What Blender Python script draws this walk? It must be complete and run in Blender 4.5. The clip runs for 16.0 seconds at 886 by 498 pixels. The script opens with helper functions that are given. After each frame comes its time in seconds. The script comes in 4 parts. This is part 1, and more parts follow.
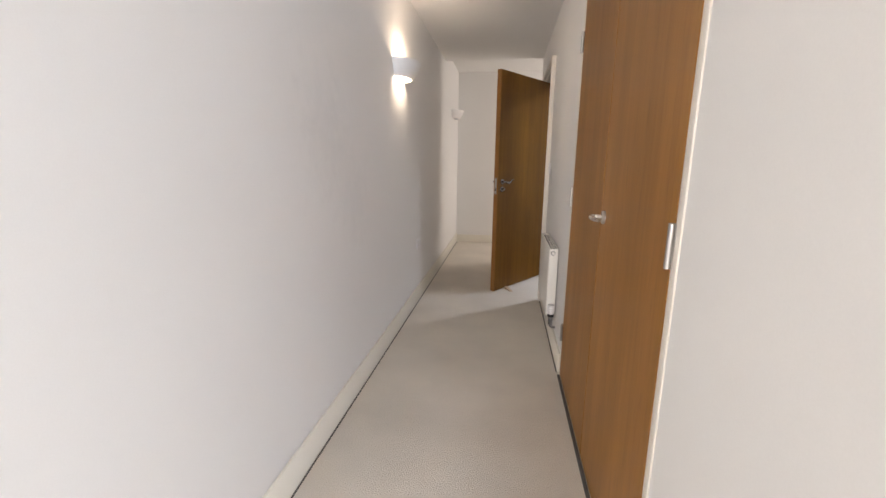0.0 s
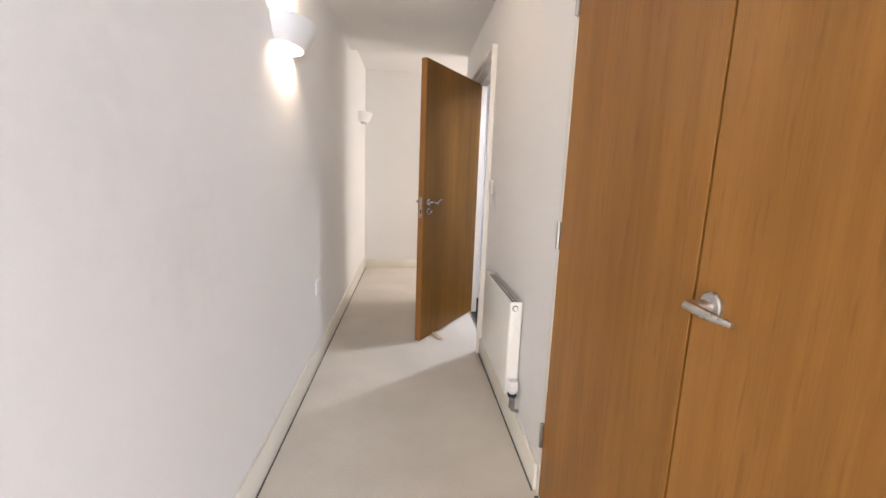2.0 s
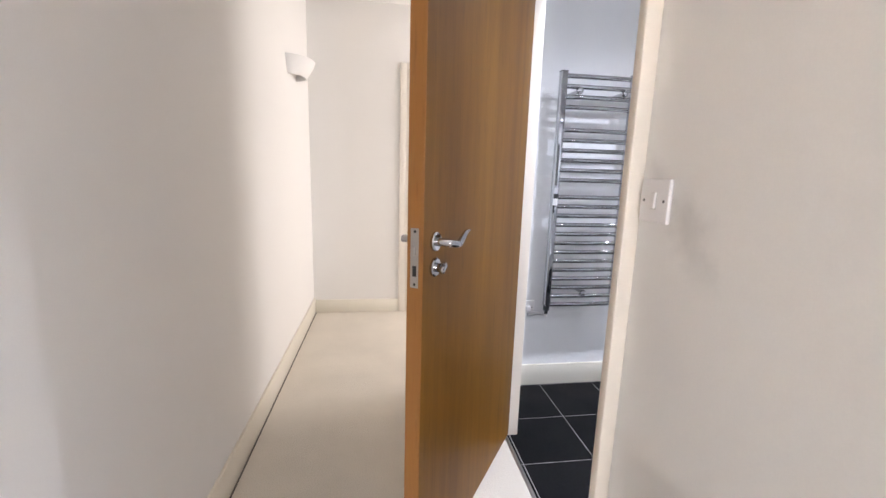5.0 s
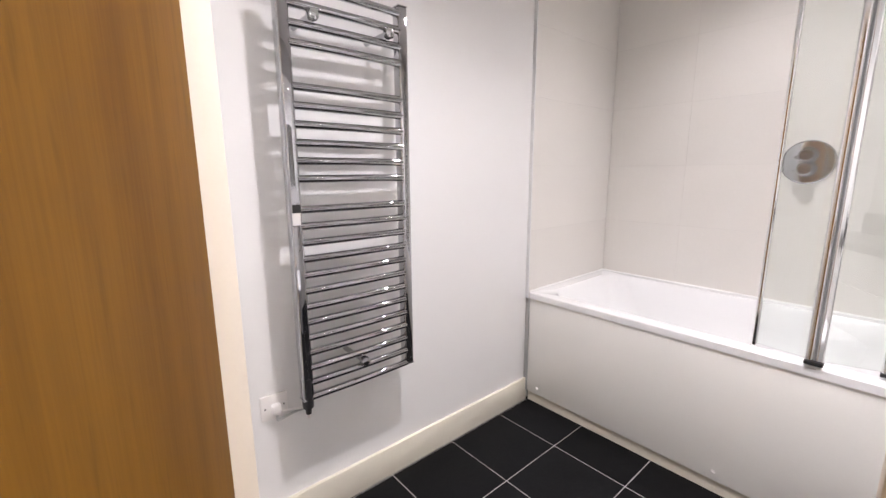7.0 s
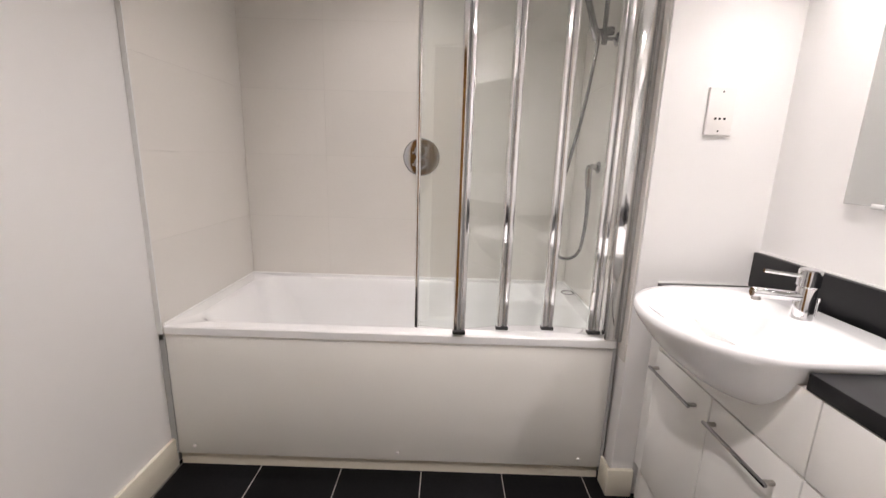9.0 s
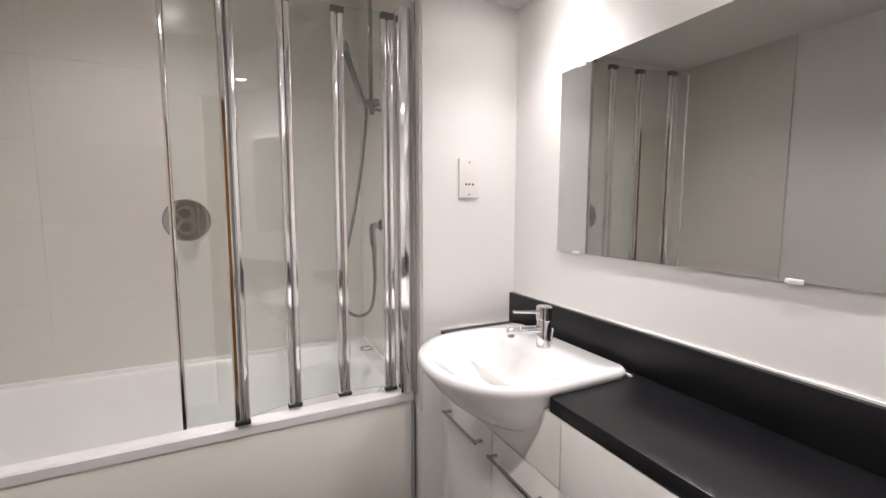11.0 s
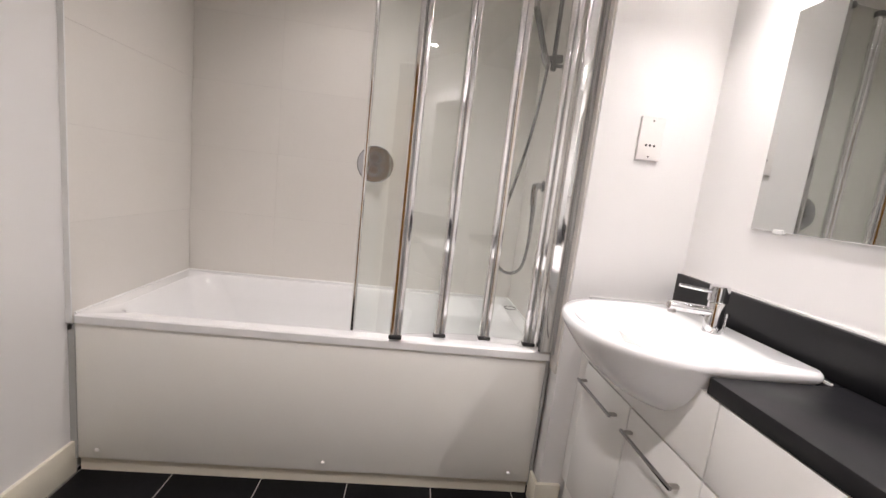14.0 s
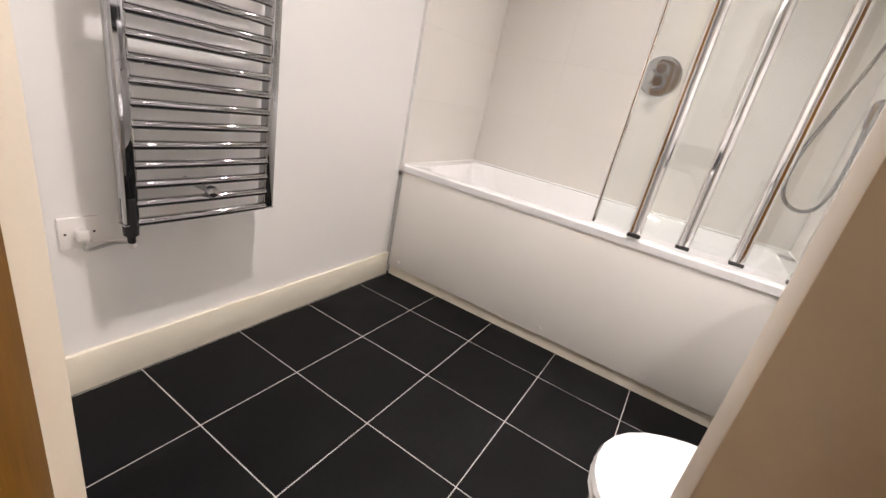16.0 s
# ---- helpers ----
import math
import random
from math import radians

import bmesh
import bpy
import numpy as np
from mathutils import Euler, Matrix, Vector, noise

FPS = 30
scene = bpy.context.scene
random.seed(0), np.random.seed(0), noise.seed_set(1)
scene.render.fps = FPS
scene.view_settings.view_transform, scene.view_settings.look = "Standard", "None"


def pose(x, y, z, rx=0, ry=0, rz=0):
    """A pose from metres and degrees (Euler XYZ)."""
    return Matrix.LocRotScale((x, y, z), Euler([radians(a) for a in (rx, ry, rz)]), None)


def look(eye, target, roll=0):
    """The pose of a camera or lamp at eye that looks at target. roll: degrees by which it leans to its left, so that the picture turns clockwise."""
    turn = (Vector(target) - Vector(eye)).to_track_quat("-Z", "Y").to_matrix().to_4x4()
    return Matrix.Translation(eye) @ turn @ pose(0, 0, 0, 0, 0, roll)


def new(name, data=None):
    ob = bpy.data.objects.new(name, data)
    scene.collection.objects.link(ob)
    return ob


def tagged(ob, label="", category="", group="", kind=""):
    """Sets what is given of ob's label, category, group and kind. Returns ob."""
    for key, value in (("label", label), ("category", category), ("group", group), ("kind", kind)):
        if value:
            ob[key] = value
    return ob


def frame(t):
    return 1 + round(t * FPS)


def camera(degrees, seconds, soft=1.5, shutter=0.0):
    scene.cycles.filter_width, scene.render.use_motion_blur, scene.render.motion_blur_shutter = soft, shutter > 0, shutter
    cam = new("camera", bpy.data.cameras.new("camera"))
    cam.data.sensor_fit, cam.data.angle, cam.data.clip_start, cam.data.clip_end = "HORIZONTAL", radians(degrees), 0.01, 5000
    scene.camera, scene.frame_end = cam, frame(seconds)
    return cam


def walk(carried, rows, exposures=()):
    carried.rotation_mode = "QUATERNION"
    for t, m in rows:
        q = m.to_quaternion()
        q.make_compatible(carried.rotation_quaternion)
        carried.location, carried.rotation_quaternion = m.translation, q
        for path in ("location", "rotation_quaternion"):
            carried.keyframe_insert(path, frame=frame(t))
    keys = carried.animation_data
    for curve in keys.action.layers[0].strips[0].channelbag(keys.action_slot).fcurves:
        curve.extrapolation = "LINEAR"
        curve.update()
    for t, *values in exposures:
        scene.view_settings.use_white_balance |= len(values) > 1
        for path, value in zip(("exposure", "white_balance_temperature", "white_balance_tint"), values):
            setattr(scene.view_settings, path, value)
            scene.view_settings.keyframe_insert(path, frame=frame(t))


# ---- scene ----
cam = camera(94.1, 16.0)
PATH = [
    (0, (-1.771, -4.774, 1.233), (-2.061, -2.837, 0.826), 0.6),
    (0.5, (-1.828, -4.62, 1.241), (-1.899, -2.657, 0.866), 1.7),
    (1, (-1.886, -4.378, 1.259), (-1.865, -2.41, 0.902), 2.4),
    (1.5, (-1.96, -4.128, 1.27), (-1.828, -2.163, 0.921), 2.3),
    (2, (-1.954, -3.857, 1.254), (-1.783, -1.895, 0.91), 2.1),
    (2.5, (-1.944, -3.534, 1.257), (-1.79, -1.57, 0.912), 2.0),
    (3, (-1.997, -3.2, 1.264), (-1.868, -1.237, 0.906), 2.2),
    (3.2, (-1.997, -3.066, 1.241), (-1.884, -1.1, 0.888), 2.3),
    (5.3, (-1.919, -1.695, 1.242), (-1.52, 0.23, 0.879), 1.3),
    (5.5, (-1.88, -1.591, 1.245), (-1.381, 0.312, 0.886), 1.2),
    (6, (-1.781, -1.354, 1.258), (-1.019, 0.461, 0.904), 0.7),
    (6.5, (-1.619, -1.131, 1.25), (-0.622, 0.568, 0.905), 0.2),
    (7, (-1.493, -0.959, 1.244), (-0.212, 0.532, 0.875), -0.3),
    (7.5, (-1.394, -0.849, 1.253), (0.127, 0.391, 0.865), -0.7),
    (8, (-1.272, -0.804, 1.251), (0.458, 0.114, 0.846), -0.8),
    (8.5, (-1.226, -0.74, 1.246), (0.671, -0.276, 0.811), 0.3),
    (9, (-1.248, -0.739, 1.273), (0.705, -0.726, 0.845), 1.7),
    (9.5, (-1.24, -0.763, 1.273), (0.678, -1.147, 0.857), 3.0),
    (9.7, (-1.234, -0.778, 1.272), (0.658, -1.302, 0.854), 3.3),
    (11.8, (-1.235, -0.835, 1.363), (0.492, -1.842, 1.294), -1.8),
    (12, (-1.235, -0.838, 1.364), (0.511, -1.814, 1.39), -2.8),
    (12.5, (-1.246, -0.838, 1.391), (0.553, -1.69, 1.591), -3.2),
    (13, (-1.25, -0.829, 1.389), (0.644, -1.434, 1.604), -0.5),
    (13.5, (-1.257, -0.829, 1.306), (0.706, -1.207, 1.275), 3.4),
    (14, (-1.265, -0.816, 1.21), (0.705, -0.981, 0.906), 6.5),
    (14.5, (-1.291, -0.809, 1.123), (0.649, -0.748, 0.641), 8.4),
    (15, (-1.301, -0.809, 1.062), (0.592, -0.516, 0.485), 9.8),
    (15.5, (-1.361, -0.832, 1.048), (0.44, -0.243, 0.408), 10.9),
    (16, (-1.494, -0.92, 1.005), (0.151, -0.026, 0.299), 11.9),
]
EXPOSURES = [(0, 0.86, 6350, 17), (0.5, 0.76, 6300, 17), (1.0, 1.02, 6250, 18), (1.5, 1.3, 6200, 18), (2.5, 1.64, 6300, 17), (3, 1.62, 6380, 17), (5.5, 1.76, 6020, 17), (6, 1.7, 6150, 18), (6.5, 1.84, 6550, 20), (7, 1.72, 7150, 21), (8, 1.4, 7450, 20), (9, 1.2, 7650, 20), (9.7, 1.08, 7600, 20), (12, 0.95, 7550, 19), (13, 0.95, 7500, 19), (13.5, 1.05, 7500, 19), (14, 1.2, 7600, 20), (14.5, 1.3, 7600, 20), (16, 1.6, 7850, 20)]
walk(cam, [(t, look(eye, target, roll)) for t, eye, target, roll in PATH], EXPOSURES)

# ---- light ----
world = bpy.data.worlds.new("world")
scene.world = world
world.use_nodes = True
sky = world.node_tree.nodes.new("ShaderNodeTexSky")
sky.sky_type, sky.sun_disc, sky.sun_elevation, sky.sun_rotation = "NISHITA", False, radians(35), radians(200)
world.node_tree.links.new(sky.outputs[0], world.node_tree.nodes["Background"].inputs[0])
world.node_tree.nodes["Background"].inputs[1].default_value = 0.1

# plan, in metres: x to the bathroom side, y along the hall
XL, XR = -2.535, -1.405          # faces of the hall's two long walls
XI = -1.305                      # bathroom face of the wall between hall and bathroom
YE, YLOB = 1.745, 0.42           # end of the hall; where the lobby opens
ZH, ZLOB, ZB, ZREC = 2.42, 2.56, 2.405, 2.10
YRAD, XBACK, YTAP = 0.353, 0.974, -1.405   # towel rail wall, wall behind the bath, tap end wall
XST, YMIR = 0.15, -1.82          # short wall beside the bath, mirror wall
YD0, YD1, ZD = -1.012, -0.115, 2.058        # bathroom door opening
YC0, YC1, ZC = -3.835, -2.428, 2.06         # cupboard opening


def lamp(name, kind, m, watts, colour, **more):
    data = bpy.data.lights.new(name, kind)
    data.energy, data.color = watts, colour
    for key, value in more.items():
        if key == "size":
            data.shape, data.size, data.size_y = "RECTANGLE", value[0], value[1]
        elif key == "radius":
            data.shadow_soft_size = value
        elif key == "cone":
            data.spot_size, data.spot_blend = radians(value[0]), value[1]
    ob = new(name, data)
    ob.matrix_world = m
    return ob


DAY, WARM, COOL = (0.77, 0.88, 1.0), (1.0, 0.82, 0.60), (0.86, 0.92, 1.0)
lamp("window_light", "AREA", look((0.95, -11.96, 1.5), (0.95, 0, 1.4)), 300, DAY, size=(2.7, 1.3))
# added fill for the right hall wall, from an unseen opening on the left
lamp("left_fill_light", "AREA", look((-3.9, -11.96, 1.5), (-3.9, 0, 1.4)), 125, (0.97, 0.95, 0.92), size=(1.7, 1.3))
lamp("lobby_window_light", "AREA", look((0.94, 1.1, 1.5), (-2.5, 1.1, 1.3)), 17, (1.0, 0.94, 0.85), size=(0.9, 1.2))
lamp("sconce_bulb", "POINT", pose(XL + 0.088, -1.80, 1.855), 4.2, WARM, radius=0.018)
SPOTS = [(0.365, -0.52, ZB), (-0.78, -0.525, ZB), (-0.185, -1.64, ZREC), (-0.88, -1.64, ZREC)]
for sx, sy, sz in SPOTS:
    lamp("downlight_bulb", "SPOT", look((sx, sy, sz - 0.012), (sx, sy, 0)), (39 if sx < 0 else 17) if sz == ZB else (15 if sx > -0.5 else 22), COOL, radius=0.03, cone=(132, 1.0) if sz == ZB else (110, 1.0))


# ---- materials ----
def nodes_of(name):
    m = bpy.data.materials.new(name)
    m.use_nodes = True
    t = m.node_tree
    return m, t, t.nodes["Principled BSDF"], t.nodes.new, t.links.new


def surface(name, colour, rough=0.5, metal=0.0, vary=0.06, big=1.5, fine=120.0, bump=0.05, dist=0.002, coat=0.0, rvary=0.06, stretch=(1, 1, 1), piece=0.0, spec=0.5, smudges=()):
    m, t, b, node, link = nodes_of(name)
    pos = node("ShaderNodeTexCoord")
    mapping = node("ShaderNodeMapping")
    mapping.inputs["Scale"].default_value = stretch
    link(pos.outputs["Object"], mapping.inputs[0])
    n1, n2 = node("ShaderNodeTexNoise"), node("ShaderNodeTexNoise")
    n1.inputs["Scale"].default_value, n1.inputs["Detail"].default_value = big, 5
    n2.inputs["Scale"].default_value, n2.inputs["Detail"].default_value = fine, 4
    link(mapping.outputs[0], n1.inputs[0])
    link(mapping.outputs[0], n2.inputs[0])
    mix = node("ShaderNodeMix")
    mix.data_type, mix.factor_mode = "FLOAT", "UNIFORM"
    mix.inputs[0].default_value = 0.4
    link(n1.outputs[0], mix.inputs[2])
    link(n2.outputs[0], mix.inputs[3])
    ramp = node("ShaderNodeMapRange")
    ramp.inputs[1].default_value, ramp.inputs[2].default_value = 0.3, 0.7
    ramp.inputs[3].default_value, ramp.inputs[4].default_value = 1 - vary, 1 + vary
    link(mix.outputs[0], ramp.inputs[0])
    value = ramp.outputs[0]
    if piece:
        info, mr, mul = node("ShaderNodeObjectInfo"), node("ShaderNodeMapRange"), node("ShaderNodeMath")
        mr.inputs[3].default_value, mr.inputs[4].default_value = 1 - piece, 1 + piece
        link(info.outputs["Random"], mr.inputs[0])
        mul.operation = "MULTIPLY"
        link(value, mul.inputs[0])
        link(mr.outputs[0], mul.inputs[1])
        value = mul.outputs[0]
    for centre, radius, amount in smudges:
        sub, grow, fade, dirt = node("ShaderNodeVectorMath"), node("ShaderNodeVectorMath"), node("ShaderNodeMapRange"), node("ShaderNodeMath")
        smear = node("ShaderNodeTexNoise")
        smear.inputs["Scale"].default_value, smear.inputs["Detail"].default_value = 14, 4
        link(pos.outputs["Object"], smear.inputs[0])
        sub.operation, grow.operation = "DISTANCE", "MULTIPLY_ADD"
        grow.inputs[1].default_value, grow.inputs[2].default_value = (radius * 1.6,) * 3, tuple(-radius * 0.8 for _ in range(3))
        link(smear.outputs["Color"], grow.inputs[0])
        add = node("ShaderNodeVectorMath")
        link(pos.outputs["Object"], add.inputs[0])
        link(grow.outputs[0], add.inputs[1])
        link(add.outputs[0], sub.inputs[0])
        sub.inputs[1].default_value = centre
        fade.interpolation_type = "SMOOTHSTEP"
        fade.inputs[1].default_value, fade.inputs[2].default_value = 0.0, radius
        fade.inputs[3].default_value, fade.inputs[4].default_value = 1 - amount, 1.0
        link(sub.outputs["Value"], fade.inputs[0])
        dirt.operation = "MULTIPLY"
        link(value, dirt.inputs[0])
        link(fade.outputs[0], dirt.inputs[1])
        value = dirt.outputs[0]
    b.inputs["Specular IOR Level"].default_value = spec
    hsv = node("ShaderNodeHueSaturation")
    hsv.inputs["Color"].default_value = (*colour, 1)
    link(value, hsv.inputs["Value"])
    link(hsv.outputs[0], b.inputs["Base Color"])
    rr = node("ShaderNodeMapRange")
    rr.inputs[1].default_value, rr.inputs[2].default_value = 0.3, 0.7
    rr.inputs[3].default_value, rr.inputs[4].default_value = max(0.02, rough - rvary), min(1, rough + rvary)
    link(n1.outputs[0], rr.inputs[0])
    link(rr.outputs[0], b.inputs["Roughness"])
    b.inputs["Metallic"].default_value = metal
    b.inputs["Coat Weight"].default_value = coat
    if bump:
        bp = node("ShaderNodeBump")
        bp.inputs["Strength"].default_value, bp.inputs["Distance"].default_value = bump, dist
        link(n2.outputs[0], bp.inputs["Height"])
        link(bp.outputs[0], b.inputs["Normal"])
    return m


def veneer(name, light, dark, rough=0.38):
    """Wood veneer with upright grain."""
    m, t, b, node, link = nodes_of(name)
    pos = node("ShaderNodeTexCoord")
    facs = []
    for scale, detail, stretch in ((1.0, 4, (4.2, 4.2, 0.7)), (1.0, 5, (30, 30, 1.1)), (1.0, 2, (240, 240, 7.0))):
        mp, n = node("ShaderNodeMapping"), node("ShaderNodeTexNoise")
        mp.inputs["Scale"].default_value = stretch
        n.inputs["Scale"].default_value, n.inputs["Detail"].default_value = scale, detail
        link(pos.outputs["Object"], mp.inputs[0])
        link(mp.outputs[0], n.inputs[0])
        facs.append(n.outputs[0])
    m1, m2 = node("ShaderNodeMix"), node("ShaderNodeMix")
    m1.inputs[0].default_value, m2.inputs[0].default_value = 0.30, 0.16
    link(facs[0], m1.inputs[2])
    link(facs[1], m1.inputs[3])
    link(m1.outputs[0], m2.inputs[2])
    link(facs[2], m2.inputs[3])
    ramp = node("ShaderNodeValToRGB")
    ramp.color_ramp.elements[0].position, ramp.color_ramp.elements[0].color = 0.32, (*dark, 1)
    ramp.color_ramp.elements[1].position, ramp.color_ramp.elements[1].color = 0.68, (*light, 1)
    link(m2.outputs[0], ramp.inputs[0])
    fm, fn, fr_, dull = node("ShaderNodeMapping"), node("ShaderNodeTexNoise"), node("ShaderNodeMapRange"), node("ShaderNodeHueSaturation")
    fm.inputs["Scale"].default_value = (70, 70, 7)
    fn.inputs["Scale"].default_value, fn.inputs["Detail"].default_value = 1.0, 3
    link(pos.outputs["Object"], fm.inputs[0])
    link(fm.outputs[0], fn.inputs[0])
    fr_.inputs[1].default_value, fr_.inputs[2].default_value = 0.58, 0.72
    fr_.inputs[3].default_value, fr_.inputs[4].default_value = 1.0, 0.82
    link(fn.outputs[0], fr_.inputs[0])
    link(fr_.outputs[0], dull.inputs["Value"])
    link(ramp.outputs[0], dull.inputs["Color"])
    link(dull.outputs[0], b.inputs["Base Color"])
    b.inputs["Roughness"].default_value = rough
    b.inputs["Specular IOR Level"].default_value = 0.25
    bp = node("ShaderNodeBump")
    bp.inputs["Strength"].default_value, bp.inputs["Distance"].default_value = 0.08, 0.001
    link(facs[2], bp.inputs["Height"])
    link(bp.outputs[0], b.inputs["Normal"])
    return m


def clear_glass(name, tint=(0.93, 0.97, 0.95), ior=1.45):
    m, t, b, node, link = nodes_of(name)
    b.inputs["Base Color"].default_value = (*tint, 1)
    b.inputs["Transmission Weight"].default_value, b.inputs["Roughness"].default_value, b.inputs["IOR"].default_value = 1.0, 0.0, ior
    return m


def glowing(name, colour, strength):
    m, t, b, node, link = nodes_of(name)
    b.inputs["Emission Color"].default_value, b.inputs["Emission Strength"].default_value = (*colour, 1), strength
    return m


XW = -2.535
M_WALL = surface("hall_paint", (0.80, 0.775, 0.735), 0.62, vary=0.025, big=1.1, fine=260, bump=0.06, dist=0.001,
                 smudges=(((-1.405, -1.10, 1.257), 0.05, 0.15), ((-1.405, -1.172, 1.20), 0.065, 0.16), ((-1.405, -1.20, 1.15), 0.08, 0.19), ((-1.405, -1.245, 1.10), 0.055, 0.11), ((XW, -3.05, 1.35), 0.35, 0.055), ((XW, -2.75, 1.05), 0.3, 0.045)))
M_BWALL = surface("bathroom_paint", (0.80, 0.79, 0.78), 0.55, vary=0.02, big=1.3, fine=300, bump=0.05, dist=0.001)
M_CEIL = surface("ceiling_paint", (0.80, 0.78, 0.75), 0.75, vary=0.02, big=1.0, fine=240, bump=0.05, dist=0.001)
M_TRIM = surface("cream_gloss_paint", (0.78, 0.73, 0.62), 0.38, vary=0.03, big=3, fine=150, bump=0.03, dist=0.001)
M_CARPET = surface("cream_carpet", (0.70, 0.64, 0.55), 0.95, vary=0.12, big=2.4, fine=190, bump=0.8, dist=0.006)
M_WOOD = veneer("oak_veneer", (0.390, 0.176, 0.038), (0.205, 0.083, 0.012))
M_DOOR = veneer("dark_oak_veneer", (0.240, 0.110, 0.014), (0.112, 0.043, 0.005), 0.48)
M_EDGE = veneer("oak_lipping", (0.33, 0.148, 0.04), (0.25, 0.105, 0.024), 0.45)
M_POLISH = surface("bright_chrome", (0.90, 0.90, 0.90), 0.09, 1.0, vary=0.02, big=6, fine=60, bump=0, rvary=0.03)
M_CHROME = surface("chrome", (0.50, 0.50, 0.515), 0.06, 1.0, vary=0.02, big=6, fine=60, bump=0, rvary=0.03)
M_LADDER = surface("rail_chrome", (0.46, 0.46, 0.475), 0.04, 1.0, vary=0.02, big=6, fine=60, bump=0, rvary=0.03)
M_LEVER = surface("brushed_steel", (0.58, 0.56, 0.53), 0.27, 1.0, vary=0.04, big=9, fine=220, bump=0.02, dist=0.0005)
M_TAP = surface("tap_chrome", (0.78, 0.78, 0.79), 0.05, 1.0, vary=0.02, big=6, fine=60, bump=0, rvary=0.02)
M_CAP = surface("grey_plastic_cap", (0.15, 0.15, 0.145), 0.4, vary=0.08, big=12, fine=120, bump=0.02)
# chrome dimmed in its colour to stand in for dark reflections
M_RAIL = surface("chrome_dark_reflection", (0.35, 0.35, 0.365), 0.06, 1.0, vary=0.02, big=6, fine=60, bump=0, rvary=0.03)
M_SATIN = surface("satin_steel", (0.46, 0.445, 0.42), 0.36, 1.0, vary=0.05, big=8, fine=200, bump=0.02, dist=0.0005)
M_TILE = surface("pale_wall_tile", (0.74, 0.71, 0.67), 0.21, vary=0.02, big=2, fine=90, bump=0.012, dist=0.001, piece=0.012, rvary=0.03)
M_GROUT = surface("wall_grout", (0.665, 0.635, 0.595), 0.85, vary=0.05, big=5, fine=300, bump=0.1)
M_FTILE = surface("black_floor_tile", (0.0055, 0.0055, 0.0062), 0.5, vary=0.45, big=4, fine=110, bump=0.12, dist=0.0015, piece=0.25, rvary=0.1, spec=0.11)
M_FGROUT = surface("grey_floor_grout", (0.46, 0.45, 0.43), 0.9, vary=0.2, big=7, fine=300, bump=0.15)
M_ACRYL = surface("white_acrylic", (0.86, 0.86, 0.86), 0.12, vary=0.01, big=2, fine=50, bump=0, rvary=0.04, coat=0.3)
M_PANEL = surface("bath_panel_white", (0.83, 0.815, 0.77), 0.21, vary=0.015, big=2, fine=120, bump=0.01, dist=0.001, rvary=0.03)
M_CERAM = surface("white_ceramic", (0.79, 0.79, 0.795), 0.08, vary=0.01, big=3, fine=60, bump=0, rvary=0.03, coat=0.4)
M_GLOSS = surface("white_gloss_board", (0.82, 0.81, 0.785), 0.16, vary=0.01, big=2, fine=80, bump=0, rvary=0.04)
M_BLACKTOP = surface("black_laminate", (0.008, 0.008, 0.0095), 0.36, vary=0.2, big=6, fine=260, bump=0.05, dist=0.0008, spec=0.32)
M_PLAST = surface("white_plastic", (0.80, 0.77, 0.75), 0.38, vary=0.015, big=10, fine=200, bump=0.01, dist=0.0005)
M_RAD = surface("radiator_enamel", (0.82, 0.79, 0.72), 0.37, vary=0.02, big=3, fine=150, bump=0.02, dist=0.001)
M_PLASTER = surface("white_plaster", (0.82, 0.80, 0.77), 0.7, vary=0.03, big=8, fine=180, bump=0.05, dist=0.001)
M_GRILLE_SHADE = surface("radiator_grille_shade", (0.012, 0.011, 0.010), 0.9, vary=0.2, big=8, fine=100, bump=0)
# near-black for dark parts, and for the shade in slots, holes and gaps
M_DARK = surface("dark_part_and_hole_shade", (0.02, 0.02, 0.02), 0.7, vary=0.2, big=8, fine=100, bump=0)
M_RUBBER = surface("black_rubber", (0.015, 0.015, 0.016), 0.5, vary=0.2, big=20, fine=200, bump=0.05)
M_SEAL = surface("clear_seal", (0.42, 0.42, 0.41), 0.38, vary=0.05, big=8, fine=100, bump=0.02)
M_GLASS = clear_glass("screen_glass", ior=1.66)
M_PANE = clear_glass("window_glass", (0.97, 0.98, 0.98))
M_MIRROR = surface("mirror_silver", (0.60, 0.615, 0.605), 0.015, 1.0, vary=0.005, big=3, fine=40, bump=0, rvary=0.005)
M_LAMP = glowing("lamp_lens", (0.90, 0.95, 1.0), 85)
M_PINE = surface("pale_wood", (0.55, 0.40, 0.25), 0.6, vary=0.15, big=12, fine=90, bump=0.1, stretch=(1, 6, 1))
# flat grey that draws the rocker's outline and the thermostat head's slots
M_GREY_LINE = surface("grey_outline_and_slot", (0.55, 0.53, 0.50), 0.7, vary=0.1, big=15, fine=90, bump=0)
M_SILIC = surface("silicone_bead", (0.82, 0.82, 0.80), 0.4, vary=0.04, big=10, fine=90, bump=0.05)

# ---- mesh tools ----
ROOT = {}


def box(bm, x0, x1, y0, y1, z0, z1, bevel=0.0, seg=2):
    r = bmesh.ops.create_cube(bm, size=1)
    vs = r["verts"]
    for v in vs:
        v.co = Vector(((x0 + x1) / 2 + v.co.x * (x1 - x0), (y0 + y1) / 2 + v.co.y * (y1 - y0), (z0 + z1) / 2 + v.co.z * (z1 - z0)))
    if bevel:
        es = list({e for v in vs for e in v.link_edges})
        bmesh.ops.bevel(bm, geom=es, offset=bevel, segments=seg, affect="EDGES", profile=0.5)
    return bm


def one(*a, **k):
    return box(bmesh.new(), *a, **k)


